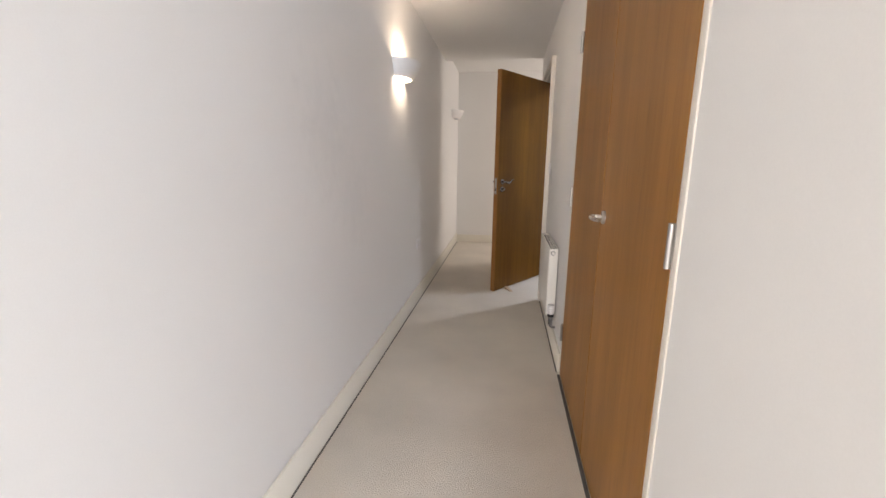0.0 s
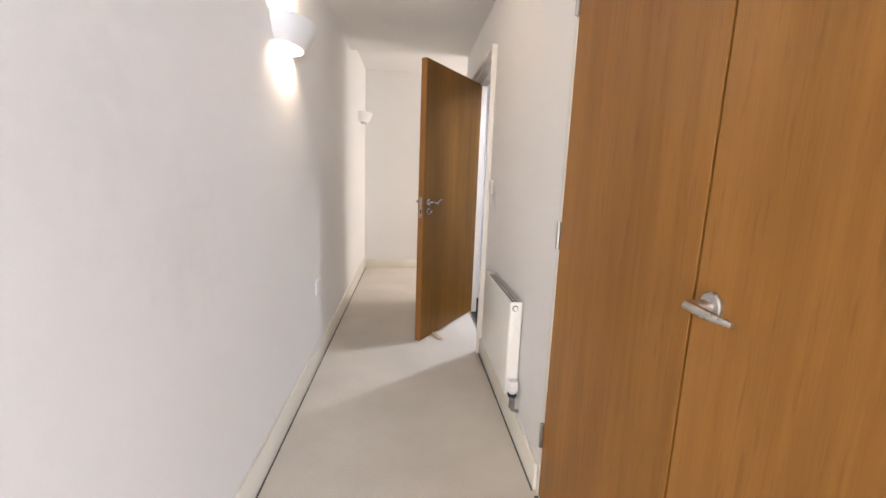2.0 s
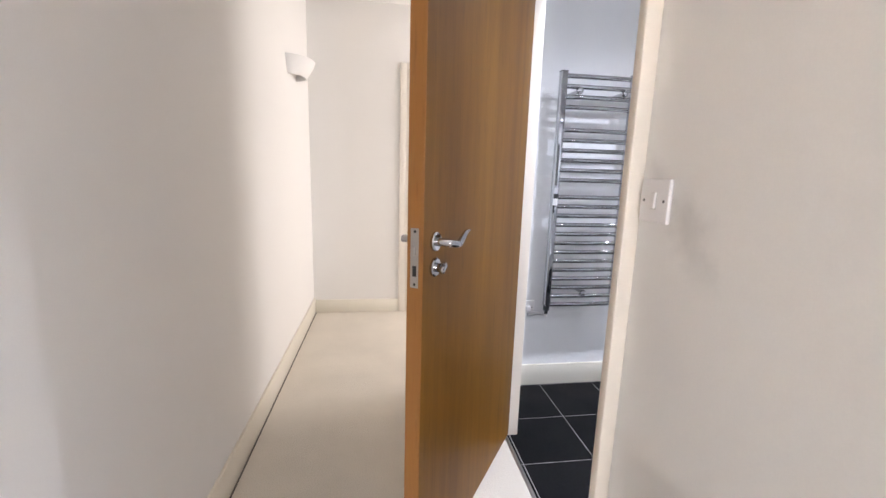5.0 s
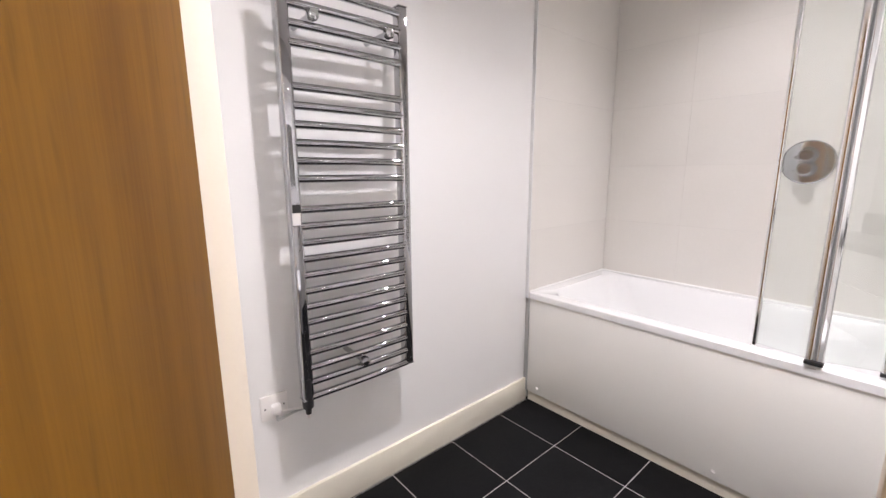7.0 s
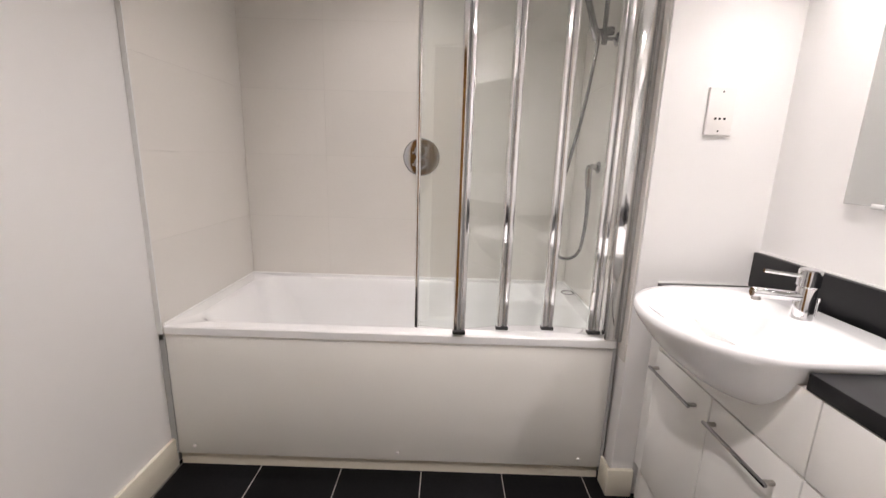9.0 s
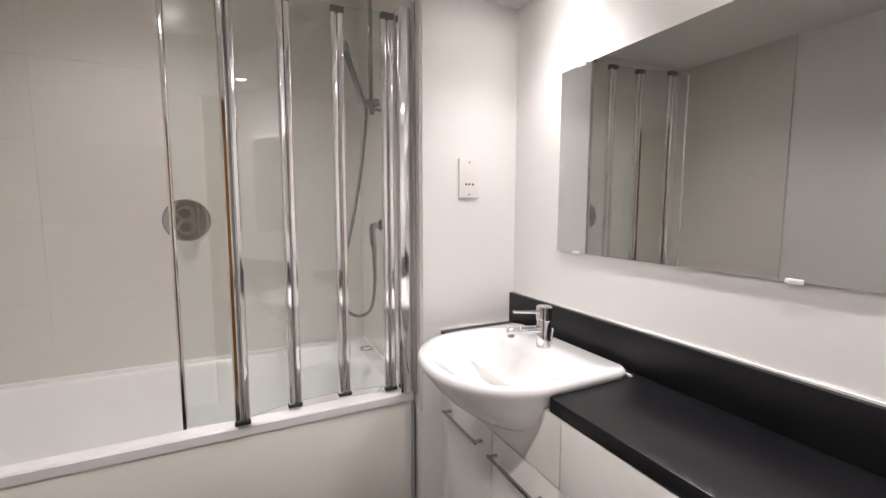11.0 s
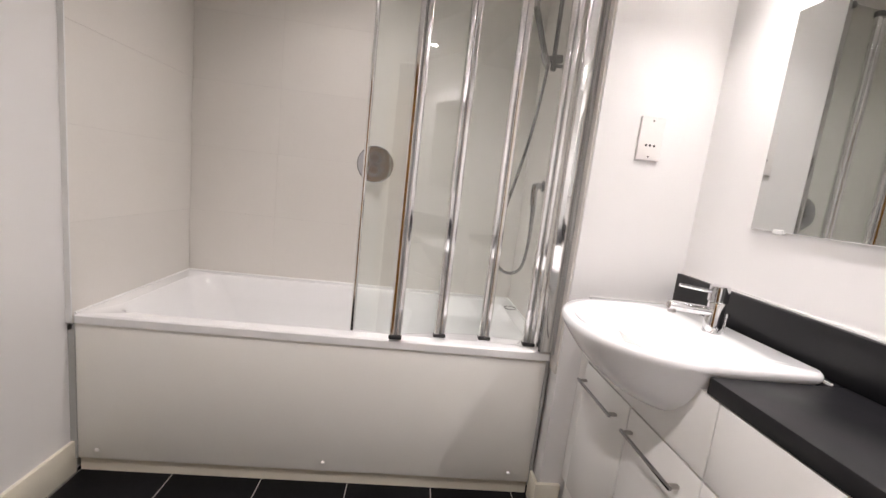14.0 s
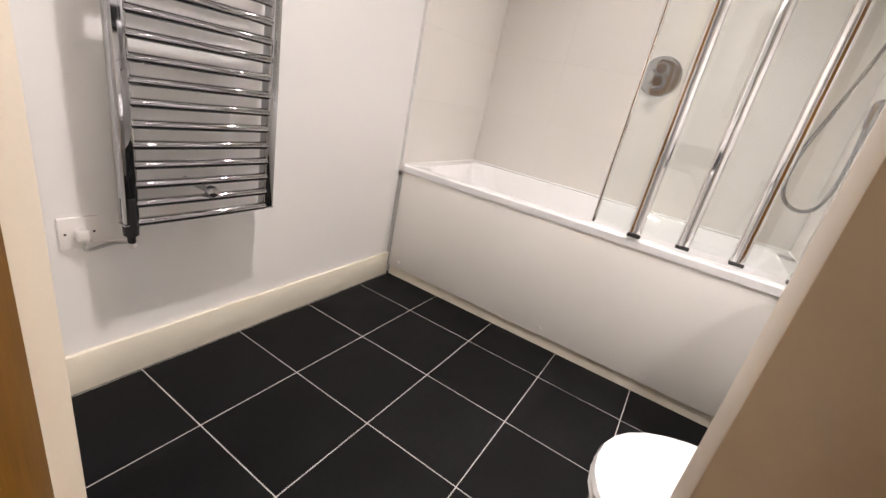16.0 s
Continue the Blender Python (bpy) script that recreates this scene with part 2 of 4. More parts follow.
def skin(bm, loops, cap0=True, cap1=True):
    """Faces between rings of equal length."""
    rings = [[bm.verts.new(p) for p in ring] for ring in loops]
    n = len(rings[0])
    for a, b in zip(rings, rings[1:]):
        for i in range(n):
            bm.faces.new((a[i], a[(i + 1) % n], b[(i + 1) % n], b[i]))
    if cap0:
        bm.faces.new(rings[0][::-1])
    if cap1:
        bm.faces.new(rings[-1])
    bmesh.ops.recalc_face_normals(bm, faces=bm.faces[:])
    return bm


def frame_of(d):
    d = d.normalized()
    side = d.cross(Vector((0, 0, 1))) if abs(d.z) < 0.95 else d.cross(Vector((0, 1, 0)))
    side.normalize()
    return side, side.cross(d).normalized()


def rod(bm, a, b, r0, r1=None, n=16):
    a, b = Vector(a), Vector(b)
    r1 = r0 if r1 is None else r1
    u, v = frame_of(b - a)
    loops = []
    for c, r in ((a, r0), (b, r1)):
        loops.append([c + (u * math.cos(2 * math.pi * i / n) + v * math.sin(2 * math.pi * i / n)) * r for i in range(n)])
    return skin(bm, loops)


def turned(bm, base, axis, profile, n=24):
    """A lathe form: profile rows of (distance along axis, radius)."""
    base, axis = Vector(base), Vector(axis).normalized()
    u, v = frame_of(axis)
    loops = [[base + axis * h + (u * math.cos(2 * math.pi * i / n) + v * math.sin(2 * math.pi * i / n)) * r for i in range(n)] for h, r in profile]
    return skin(bm, loops)


def tube(bm, points, r, n=10, steps=6):
    """A round tube along a smooth curve through the points; r may be one radius per point."""
    pts = [Vector(p) for p in points]
    rs = list(r) if isinstance(r, (list, tuple)) else [r] * len(pts)
    ext = [pts[0] * 2 - pts[1]] + pts + [pts[-1] * 2 - pts[-2]]
    line, rad = [], []
    for i in range(1, len(ext) - 2):
        p0, p1, p2, p3 = ext[i - 1:i + 3]
        for k in range(steps):
            s = k / steps
            line.append(0.5 * (2 * p1 + (p2 - p0) * s + (2 * p0 - 5 * p1 + 4 * p2 - p3) * s * s + (3 * p1 - p0 - 3 * p2 + p3) * s ** 3))
            rad.append(rs[i - 1] * (1 - s) + rs[i] * s)
    line.append(pts[-1])
    rad.append(rs[-1])
    u = None
    loops = []
    for i, c in enumerate(line):
        d = (line[min(i + 1, len(line) - 1)] - line[max(i - 1, 0)]).normalized()
        if u is None:
            u, _ = frame_of(d)
        u = (u - d * u.dot(d)).normalized()
        v = d.cross(u)
        loops.append([c + (u * math.cos(2 * math.pi * k / n) + v * math.sin(2 * math.pi * k / n)) * rad[i] for k in range(n)])
    return skin(bm, loops)


def mesh_of(name, bm, material, shift=None, sharp=35):
    if shift is not None:
        bmesh.ops.translate(bm, verts=bm.verts[:], vec=-shift)
    me = bpy.data.meshes.new(name)
    bm.to_mesh(me)
    bm.free()
    me.materials.append(material)
    me.polygons.foreach_set("use_smooth", [True] * len(me.polygons))
    me.set_sharp_from_angle(angle=radians(sharp))
    return me


def thing(name, at, label, category, group=""):
    ob = new(name)
    ob.location = at
    ob.empty_display_size = 0.1
    ROOT[ob] = Vector(at)
    return tagged(ob, label, category, group)


def part(name, bm, material, parent, label="", sharp=35):
    base = ROOT[parent]
    ob = new(name, mesh_of(name, bm, material, base, sharp))
    ob.parent = parent
    ROOT[ob] = base
    return tagged(ob, label) if label else ob


def solid(name, bm, material, label, category, at=None, group=""):
    at = Vector(at) if at is not None else Vector((0, 0, 0))
    ob = new(name, mesh_of(name, bm, material, at))
    ob.location = at
    ROOT[ob] = at
    return tagged(ob, label, category, group)


def struct(name, bm, material, label="", category="structure"):
    ob = new(name, mesh_of(name, bm, material))
    ROOT[ob] = Vector((0, 0, 0))
    return tagged(ob, label, category, kind="structure")


def boxes(*rows, bevel=0.0, seg=2):
    bm = bmesh.new()
    for row in rows:
        box(bm, *row, bevel=bevel, seg=seg)
    return bm


# ---- structure ----
T = 0.1
YB, XROOM = -12.0, 3.2            # window wall behind the start, far wall of that room
YJ, XROOML = -4.45, -5.2          # where the start room opens; far wall of the unseen part added left
struct("floor_hall", boxes((XL - T, XR, YB - T, YE + T, -0.1, 0.0), (XROOML - T, XL - T, YB - T, YJ + T, -0.1, 0.0), (XR, XROOM + T, YB - T, YJ + T, -0.1, 0.0), (XR, 1.0, YLOB - 0.067, YE + T, -0.1, 0.0), (XR, -1.352, YD0, YD1, -0.1, 0.0)),
       M_CARPET, "cream short pile carpet, slightly worn, along the hall", "carpet")
struct("wall_hall_left", one(XL - T, XL, YJ, YE + T, 0, 2.7), M_WALL, "white painted hall wall", "wall")
struct("wall_hall_right", boxes((XR, XI, YJ, YC0 - 0.03, 0, 2.7), (XR, XI, YC0 - 0.03, YC1 + 0.03, ZC + 0.03, 2.7), (XR, XI, YC1 + 0.03, YD0 - 0.035, 0, 2.7),
                                (XR, XI, YD0 - 0.035, YD1 + 0.035, ZD + 0.035, 2.7), (XR, XI, YD1 + 0.035, YLOB, 0, 2.7)), M_WALL, "white painted wall with door openings", "wall")
struct("wall_hall_end", one(XL, 1.0, YE, YE + T, 0, 2.7), M_WALL, "white painted end wall of the hall", "wall")
struct("wall_lobby_right", boxes((1.0, 1.1, YLOB - 0.067, 0.65, 0, 2.7), (1.0, 1.1, 1.55, YE + T, 0, 2.7), (1.0, 1.1, 0.65, 1.55, 0, 0.9), (1.0, 1.1, 0.65, 1.55, 2.1, 2.7)), M_WALL, "white painted lobby wall with a window opening", "wall")
struct("wall_start_back", boxes((XROOML, -4.75, YB - T, YB, 0, 2.7), (-4.75, -3.05, YB - T, YB, 0, 0.85), (-4.75, -3.05, YB - T, YB, 2.15, 2.7), (-3.05, -0.4, YB - T, YB, 0, 2.7), (2.3, XROOM, YB - T, YB, 0, 2.7), (-0.4, 2.3, YB - T, YB, 0, 0.85), (-0.4, 2.3, YB - T, YB, 2.15, 2.7)), M_WALL, "white painted wall with a window opening and a second one added for fill light", "wall")
# next two: unseen walls round the part added for the fill light
struct("wall_unseen_left", one(XROOML - T, XROOML, YB - T, YJ + T, 0, 2.7), M_WALL, "white painted wall", "wall")
struct("wall_unseen_front_left", one(XROOML, XL - T, YJ, YJ + T, 0, 2.7), M_WALL, "white painted wall", "wall")
struct("wall_start_side", one(XROOM, XROOM + T, YB - T, YJ + T, 0, 2.7), M_WALL, "white painted wall", "wall")
struct("wall_start_front", one(XI, XROOM, YJ, YJ + T, 0, 2.7), M_WALL, "white painted wall", "wall")
struct("ceiling_hall", boxes((XL, XR, YB, YLOB, ZH, ZH + 0.3), (XR, XROOM, YB, YJ, ZH, ZH + 0.3), (XROOML, XL, YB, YJ, ZH, ZH + 0.3)), M_CEIL, "white painted ceiling", "ceiling")
struct("ceiling_lobby", one(XL, 1.0, YLOB, YE, ZLOB, ZLOB + 0.16), M_CEIL, "white painted ceiling", "ceiling")
# bathroom
struct("wall_bath_rail", one(XI, 1.0, YRAD, YLOB, 0, 2.7), M_BWALL, "white painted bathroom wall", "wall")
struct("wall_bath_back", one(XBACK + 0.008, 1.1, YMIR, YRAD, 0, 2.7), M_GROUT, "tiled wall behind the bath", "wall")
struct("wall_bath_end", one(XST, XBACK + 0.008, YMIR, YTAP - 0.008, 0, 2.7), M_BWALL, "white painted pier beside the bath", "wall")
struct("wall_mirror", one(XI, 1.1, YMIR - T, YMIR, 0, 2.7), M_BWALL, "white painted wall behind the basin", "wall")
struct("wall_bath_door_side", boxes((XI, XI + 0.004, YMIR, YD0 - 0.035, 0, 2.7), (XI, XI + 0.004, YD1 + 0.035, YRAD, 0, 2.7), (XI, XI + 0.004, YD0 - 0.035, YD1 + 0.035, ZD + 0.035, 2.7)), M_BWALL, "white painted bathroom side of the door wall", "wall")
struct("ceiling_bathroom", one(XI, XBACK + 0.1, YTAP - 0.008, YRAD, ZB, ZB + 0.3), M_CEIL, "white painted bathroom ceiling", "ceiling")
struct("ceiling_recess", one(XI, XST, YMIR, YTAP, ZREC, ZB + 0.3), M_BWALL, "lowered white bulkhead over the basin", "ceiling")
FLOOR_B = struct("floor_bathroom", one(-1.352, XBACK, YMIR, YRAD, -0.1, -0.0012), M_FGROUT, "black tiled bathroom floor with pale grout", "tiled floor")

# skirtings
for nm, rows in (("baseboard_hall_left", [(XL, XL + 0.014, YJ, YE, 0, 0.136)]),
                 ("baseboard_hall_right", [(XR - 0.016, XR, YJ, YC0 - 0.031, 0, 0.118), (XR - 0.016, XR, YC1 + 0.031, YD0 - 0.036, 0, 0.118), (XR - 0.016, XR, YD1 + 0.036, YLOB, 0, 0.118)]),
                 ("baseboard_hall_end", [(XL + 0.014, -1.80, YE - 0.016, YE, 0, 0.118), (-0.86, 1.0, YE - 0.016, YE, 0, 0.118)])):
    struct(nm, boxes(*rows, bevel=0.004), M_TRIM, "cream gloss painted skirting board", "skirting board")
struct("baseboard_bathroom", boxes((XI + 0.004, 0.222, YRAD - 0.016, YRAD, -0.003, 0.128), bevel=0.004), M_TRIM, "cream gloss painted skirting board", "skirting board")
struct("baseboard_pier", boxes((XST - 0.016, XST, -1.492, YTAP + 0.012, -0.003, 0.115), (XST, 0.222, YTAP, YTAP + 0.012, -0.003, 0.115), bevel=0.003), M_TRIM, "cream gloss painted skirting round the pier", "skirting board")
# shadow in the gap along skirting and cupboard, painted as a dark strip
M_EDGE_SHADE = surface("carpet_edge_shade", (0.13, 0.12, 0.105), 0.95, vary=0.3, big=9, fine=200, bump=0.2)
struct("trim_edge_shade", boxes((XL + 0.014, XL + 0.021, YJ, YE - 0.016, 0.0, 0.0012), (XR - 0.023, XR - 0.016, YC1 + 0.03, YD0 - 0.036, 0.0, 0.0012), (XR - 0.023, XR - 0.016, YD1 + 0.036, YLOB, 0.0, 0.0012), (XR - 0.02, XR - 0.004, YC0, YC1, 0.0, 0.0012)), M_EDGE_SHADE, "dark strip for the shade in the gap where the carpet meets the skirting", "carpet edge")
struct("trim_threshold", one(-1.362, -1.346, YD0, YD1, -0.01, 0.005, bevel=0.003), M_SATIN, "slim metal threshold strip under the door", "threshold strip")

# ---- door frames ----


def door_frame(name, x0, x1, y0, y1, z1, w, label):
    ob = thing(name, (x0, (y0 + y1) / 2, 0), label, "door frame")
    ob["kind"] = "structure"
    part("jamb", one(x0, x1, y0 - w, y0, 0, z1 + w, bevel=0.002), M_TRIM2, ob)
    part("jamb", one(x0, x1, y1, y1 + w, 0, z1 + w, bevel=0.002), M_TRIM2, ob)
    part("head", one(x0, x1, y0, y1, z1, z1 + w, bevel=0.002), M_TRIM2, ob)
    return ob


M_TRIM2 = surface("white_gloss_paint", (0.76, 0.70, 0.61), 0.38, vary=0.025, big=3, fine=150, bump=0.03, dist=0.001)
fr = door_frame("door_1_frame", XR - 0.004, XI + 0.008, YD0, YD1, ZD, 0.034, "white painted door lining with stops")
for a in ((XR + 0.08, XI + 0.006, YD0, YD0 + 0.050, 0, ZD), (XR + 0.046, XI + 0.012, YD1 - 0.012, YD1, 0, ZD), (XR + 0.046, XI + 0.012, YD0 + 0.050, YD1 - 0.012, ZD - 0.014, ZD)):
    part("stop", one(*a, bevel=0.002), M_TRIM2, fr)
for a in ((XR - 0.036, XR, YD0 - 0.05, YD0 - 0.022, 0, ZD + 0.05), (XR - 0.036, XR, YD1 + 0.022, YD1 + 0.05, 0, ZD + 0.05), (XR - 0.036, XR, YD0 - 0.022, YD1 + 0.022, ZD + 0.022, ZD + 0.05)):
    part("casing", one(*a, bevel=0.004), M_TRIM2, fr, "cream painted casing round the opening")
door_frame("cupboard_frame", XR - 0.004, XI, YC0, YC1, ZC, 0.03, "white painted cupboard frame")
struct("wall_cupboard_back", boxes((XI + 0.5, XI + 0.55, YC0 - 0.1, YC1 + 0.1, 0, 2.2), (XI, XI + 0.5, YC0 - 0.1, YC0 - 0.03, 0, 2.2), (XI, XI + 0.5, YC1 + 0.03, YC1 + 0.1, 0, 2.2), (XI, XI + 0.5, YC0 - 0.03, YC1 + 0.03, 2.1, 2.2), (XR, XI + 0.5, YC0 - 0.03, YC1 + 0.03, -0.1, 0.0)), M_WALL, "plain cupboard interior", "wall")
# end wall door
ed = thing("door_3", (-1.33, YE - 0.02, 0), "white painted flush door, closed, in the end wall", "door")
ed["kind"] = "structure"
part("jamb", one(-1.80, -1.745, YE - 0.02, YE, 0, 2.12, bevel=0.003), M_TRIM2, ed)
part("jamb", one(-0.915, -0.86, YE - 0.02, YE, 0, 2.12, bevel=0.003), M_TRIM2, ed)
part("head", one(-1.745, -0.915, YE - 0.02, YE, 2.065, 2.12, bevel=0.003), M_TRIM2, ed)
part("leaf", one(-1.741, -0.919, YE - 0.012, YE, 0.005, 2.061, bevel=0.002), M_TRIM2, ed)
# windows that give the daylight, out of view; left one added for fill
for nm, c, s, nrm in (("window_1", (0.95, YB - 0.05, 1.5), (1.35, 0.65), "y"), ("window_fill", (-3.9, YB - 0.05, 1.5), (0.85, 0.65), "y"), ("window_2", (1.05, 1.1, 1.5), (0.45, 0.6), "x")):
    w = thing(nm, c, "white framed window, out of view", "window")
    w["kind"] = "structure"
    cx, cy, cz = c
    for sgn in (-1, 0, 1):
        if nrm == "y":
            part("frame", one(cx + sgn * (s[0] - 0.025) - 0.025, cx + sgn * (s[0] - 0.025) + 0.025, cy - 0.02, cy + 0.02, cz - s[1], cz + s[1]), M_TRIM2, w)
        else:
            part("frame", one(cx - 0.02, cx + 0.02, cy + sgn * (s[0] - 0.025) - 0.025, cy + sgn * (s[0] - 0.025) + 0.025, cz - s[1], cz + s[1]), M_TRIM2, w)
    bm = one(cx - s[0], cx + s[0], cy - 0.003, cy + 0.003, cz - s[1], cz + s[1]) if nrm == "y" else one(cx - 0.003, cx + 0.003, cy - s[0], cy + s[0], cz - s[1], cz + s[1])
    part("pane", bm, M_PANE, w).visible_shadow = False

# ---- hall things ----


def placed(bm, m):
    bmesh.ops.transform(bm, matrix=m, verts=bm.verts[:])
    return bm


def lever(parent, m, flip=1, curved=True):
    """A lever handle on a round rose; local x along the lever, y out of the door."""
    h = part("handle", placed(turned(bmesh.new(), (0, 0, 0), (0, 1, 0), [(0, 0.0255), (0.006, 0.0255), (0.009, 0.023), (0.009, 0.011), (0.045, 0.0105), (0.05, 0.008)]), m), M_CHROME if curved else M_LEVER, parent, "chrome lever handle on a round rose" if curved else "chrome lever handle on a round rose")
    if curved:
        bm = tube(bmesh.new(), [(-0.006 * flip, 0.045, 0), (0.026 * flip, 0.049, -0.006), (0.050 * flip, 0.048, -0.008), (0.078 * flip, 0.046, 0.004), (0.106 * flip, 0.043, 0.0155), (0.136 * flip, 0.040, 0.018)], [0.0105, 0.0105, 0.010, 0.0085, 0.0068, 0.0042], n=14)
    else:
        bm = tube(bmesh.new(), [(-0.004 * flip, 0.046, 0), (0.03 * flip, 0.05, 0), (0.064 * flip, 0.047, -0.001), (0.092 * flip, 0.038, -0.003)], [0.0095, 0.0095, 0.0078, 0.0052], n=14)
    part("lever", placed(bm, m), M_CHROME if curved else M_LEVER, h)


# bathroom door, swung out into the hall
HX, HY = -1.338, -0.128
FREE = Vector((-1.846, -0.868, 0))
dirv = (FREE - Vector((HX, HY, 0)))
DW = dirv.length
ang = math.degrees(math.atan2(dirv.y, dirv.x))
# local: x from hinge to free edge, +y towards the start of the hall (bathroom face of the leaf)
DM = pose(HX, HY, 0, 0, 0, ang)
door = thing("door_1", (HX, HY, 0), "oak veneered flush door standing open into the hall", "door")
door["kind"] = "structure"
part("leaf", placed(one(0.002, DW, -0.044, 0.0, 0.012, 2.052, bevel=0.0012, seg=1), DM), M_DOOR, door)
part("lipping", placed(one(DW, DW + 0.004, -0.0445, 0.0005, 0.0115, 2.0525, bevel=0.001, seg=1), DM), M_EDGE, door, "pale oak lipping on the door edge")
lp = part("lock_plate", placed(one(DW + 0.004, DW + 0.0055, -0.034, -0.011, 0.955, 1.107, bevel=0.0006, seg=1), DM), M_SATIN, door, "satin steel lock plate")
part("latch_bolt", placed(one(DW + 0.0055, DW + 0.016, -0.028, -0.015, 1.040, 1.062, bevel=0.003), DM), M_SATIN, lp)
part("bolt_slot", placed(one(DW + 0.0054, DW + 0.0062, -0.027, -0.016, 0.985, 1.012), DM), M_DARK, lp)
for zz in (0.964, 1.099):
    part("screw", placed(turned(bmesh.new(), (DW + 0.0053, -0.0215, zz), (1, 0, 0), [(0, 0.004), (0.001, 0.0035)], 12), DM), M_DARK, lp)
lever(door, DM @ pose(DW - 0.06, 0, 1.068) @ pose(0, 0, 0, 0, 0, 0), flip=-1)
lever(door, DM @ pose(DW - 0.06, -0.044, 1.068, 0, 0, 180), flip=1)
tt = part("thumb_turn", placed(turned(bmesh.new(), (DW - 0.06, 0, 1.000), (0, 1, 0), [(0, 0.0255), (0.006, 0.0255), (0.009, 0.022), (0.009, 0.012), (0.02, 0.012)]), DM), M_CHROME, door, "chrome thumb turn")
part("turn", placed(one(-0.016, 0.016, 0.019, 0.034, -0.009, 0.009, bevel=0.005), DM @ pose(DW - 0.06, 0, 1.000, 0, 35, 0)), M_CHROME, tt)
for zz in (0.25, 1.05, 1.83):
    part("hinge", rod(bmesh.new(), (HX - 0.004, HY + 0.010, zz - 0.05), (HX - 0.004, HY + 0.010, zz + 0.05), 0.007), M_SATIN, door)

wedge = bmesh.new()
wm = pose(-1.705, -0.765, 0.0, 0, 0, 120)
skin(wedge, [[(-0.06, -0.015, 0), (0.06, -0.015, 0), (0.06, -0.015, 0.026), (-0.06, -0.015, 0.003)], [(-0.06, 0.015, 0), (0.06, 0.015, 0), (0.06, 0.015, 0.026), (-0.06, 0.015, 0.003)]])
solid("door_wedge", placed(wedge, wm), M_PINE, "pale wooden wedge under the open door", "door wedge", (-1.705, -0.765, 0))

# cupboard doors
YS = -3.14
for y0, y1, hy in ((YS + 0.0035, YC1 - 0.003, YC1), (YC0 + 0.003, YS - 0.0035, YC0)):
    d = thing("cupboard_door", (XR, (y0 + y1) / 2, 0), "oak veneered flush cupboard door, closed, full height", "cupboard door", "pair of hall cupboard doors")
    part("leaf", one(XR - 0.004, XR + 0.036, y0, y1, 0.008, ZC - 0.003, bevel=0.0012, seg=1), M_WOOD, d)
    for zz in (0.27, 1.062, 1.842):
        s = 1 if hy == YC1 else -1
        hg = part("hinge", rod(bmesh.new(), (XR - 0.011, hy, zz - 0.05), (XR - 0.011, hy, zz + 0.05), 0.0075, n=12), M_SATIN, d, "satin steel butt hinge")
        part("hinge_leaf", one(XR - 0.006, XR - 0.0042, min(hy - s * 0.004, hy + s * 0.009), max(hy - s * 0.004, hy + s * 0.009), zz - 0.05, zz + 0.05), M_SATIN, hg)
    if hy == YC0:
        # dark strip added so the gap between the leaves looks shaded
        part("gap_shade", one(XR + 0.003, XR + 0.012, YS - 0.0033, YS + 0.0033, 0.01, ZC - 0.006), M_DARK, d, "dark strip for the shade in the gap between the two leaves")
        lever(d, pose(XR - 0.004, YS - 0.052, 1.045, 0, 0, 90), flip=-1, curved=False)

# radiator
RY0, RY1, RZ0, RZ1, RX0, RX1 = -2.04, -1.395, 0.225, 0.690, -1.470, -1.412
rad = thing("radiator", ((RX0 + RX1) / 2, (RY0 + RY1) / 2, 0), "cream enamelled flat panel radiator under slatted top grille", "radiator")
part("front_panel", one(RX0, RX0 + 0.0065, RY0 + 0.004, RY1 - 0.004, RZ0, RZ1 - 0.003, bevel=0.003, seg=3), M_RAD, rad)
part("side_panel", one(RX0 + 0.004, RX1, RY0, RY0 + 0.006, RZ0 + 0.01, RZ1, bevel=0.002), M_RAD, rad)
part("side_panel", one(RX0 + 0.004, RX1, RY1 - 0.006, RY1, RZ0 + 0.01, RZ1, bevel=0.002), M_RAD, rad)
part("back_panel", one(RX1 - 0.01, RX1, RY0 + 0.006, RY1 - 0.006, RZ0 + 0.01, RZ1 - 0.03), M_RAD, rad)
part("fins", boxes(*[(RX0 + 0.0065, RX1 - 0.01, RY0 + 0.03 + k * 0.0215, RY0 + 0.032 + k * 0.0215, RZ0 + 0.03, RZ1 - 0.065) for k in range(26)]), M_RAD, rad)
gr = part("top_grille", boxes((RX0 + 0.004, RX0 + 0.009, RY0 + 0.006, RY1 - 0.006, RZ1 - 0.004, RZ1), (RX1 - 0.004, RX1, RY0 + 0.006, RY1 - 0.006, RZ1 - 0.004, RZ1)), M_RAD, rad)
for k in range(17):
    yy = RY0 + 0.010 + k * (RY1 - RY0 - 0.024) / 16
    part("grille_bar", one(RX0 + 0.009, RX1 - 0.004, yy, yy + 0.0042, RZ1 - 0.0022, RZ1 - 0.0005), M_RAD, gr)
for xx in (RX0 + 0.0225, RX0 + 0.0375):
    part("grille_bar", one(xx, xx + 0.0032, RY0 + 0.006, RY1 - 0.006, RZ1 - 0.0045, RZ1 - 0.001), M_RAD, gr)
# near-black block added to darken the grille openings like shade
part("grille_shade", one(RX0 + 0.007, RX1 - 0.001, RY0 + 0.0065, RY1 - 0.0065, RZ1 - 0.040, RZ1 - 0.016), M_GRILLE_SHADE, rad, "near-black block that paints the shade below the grille")
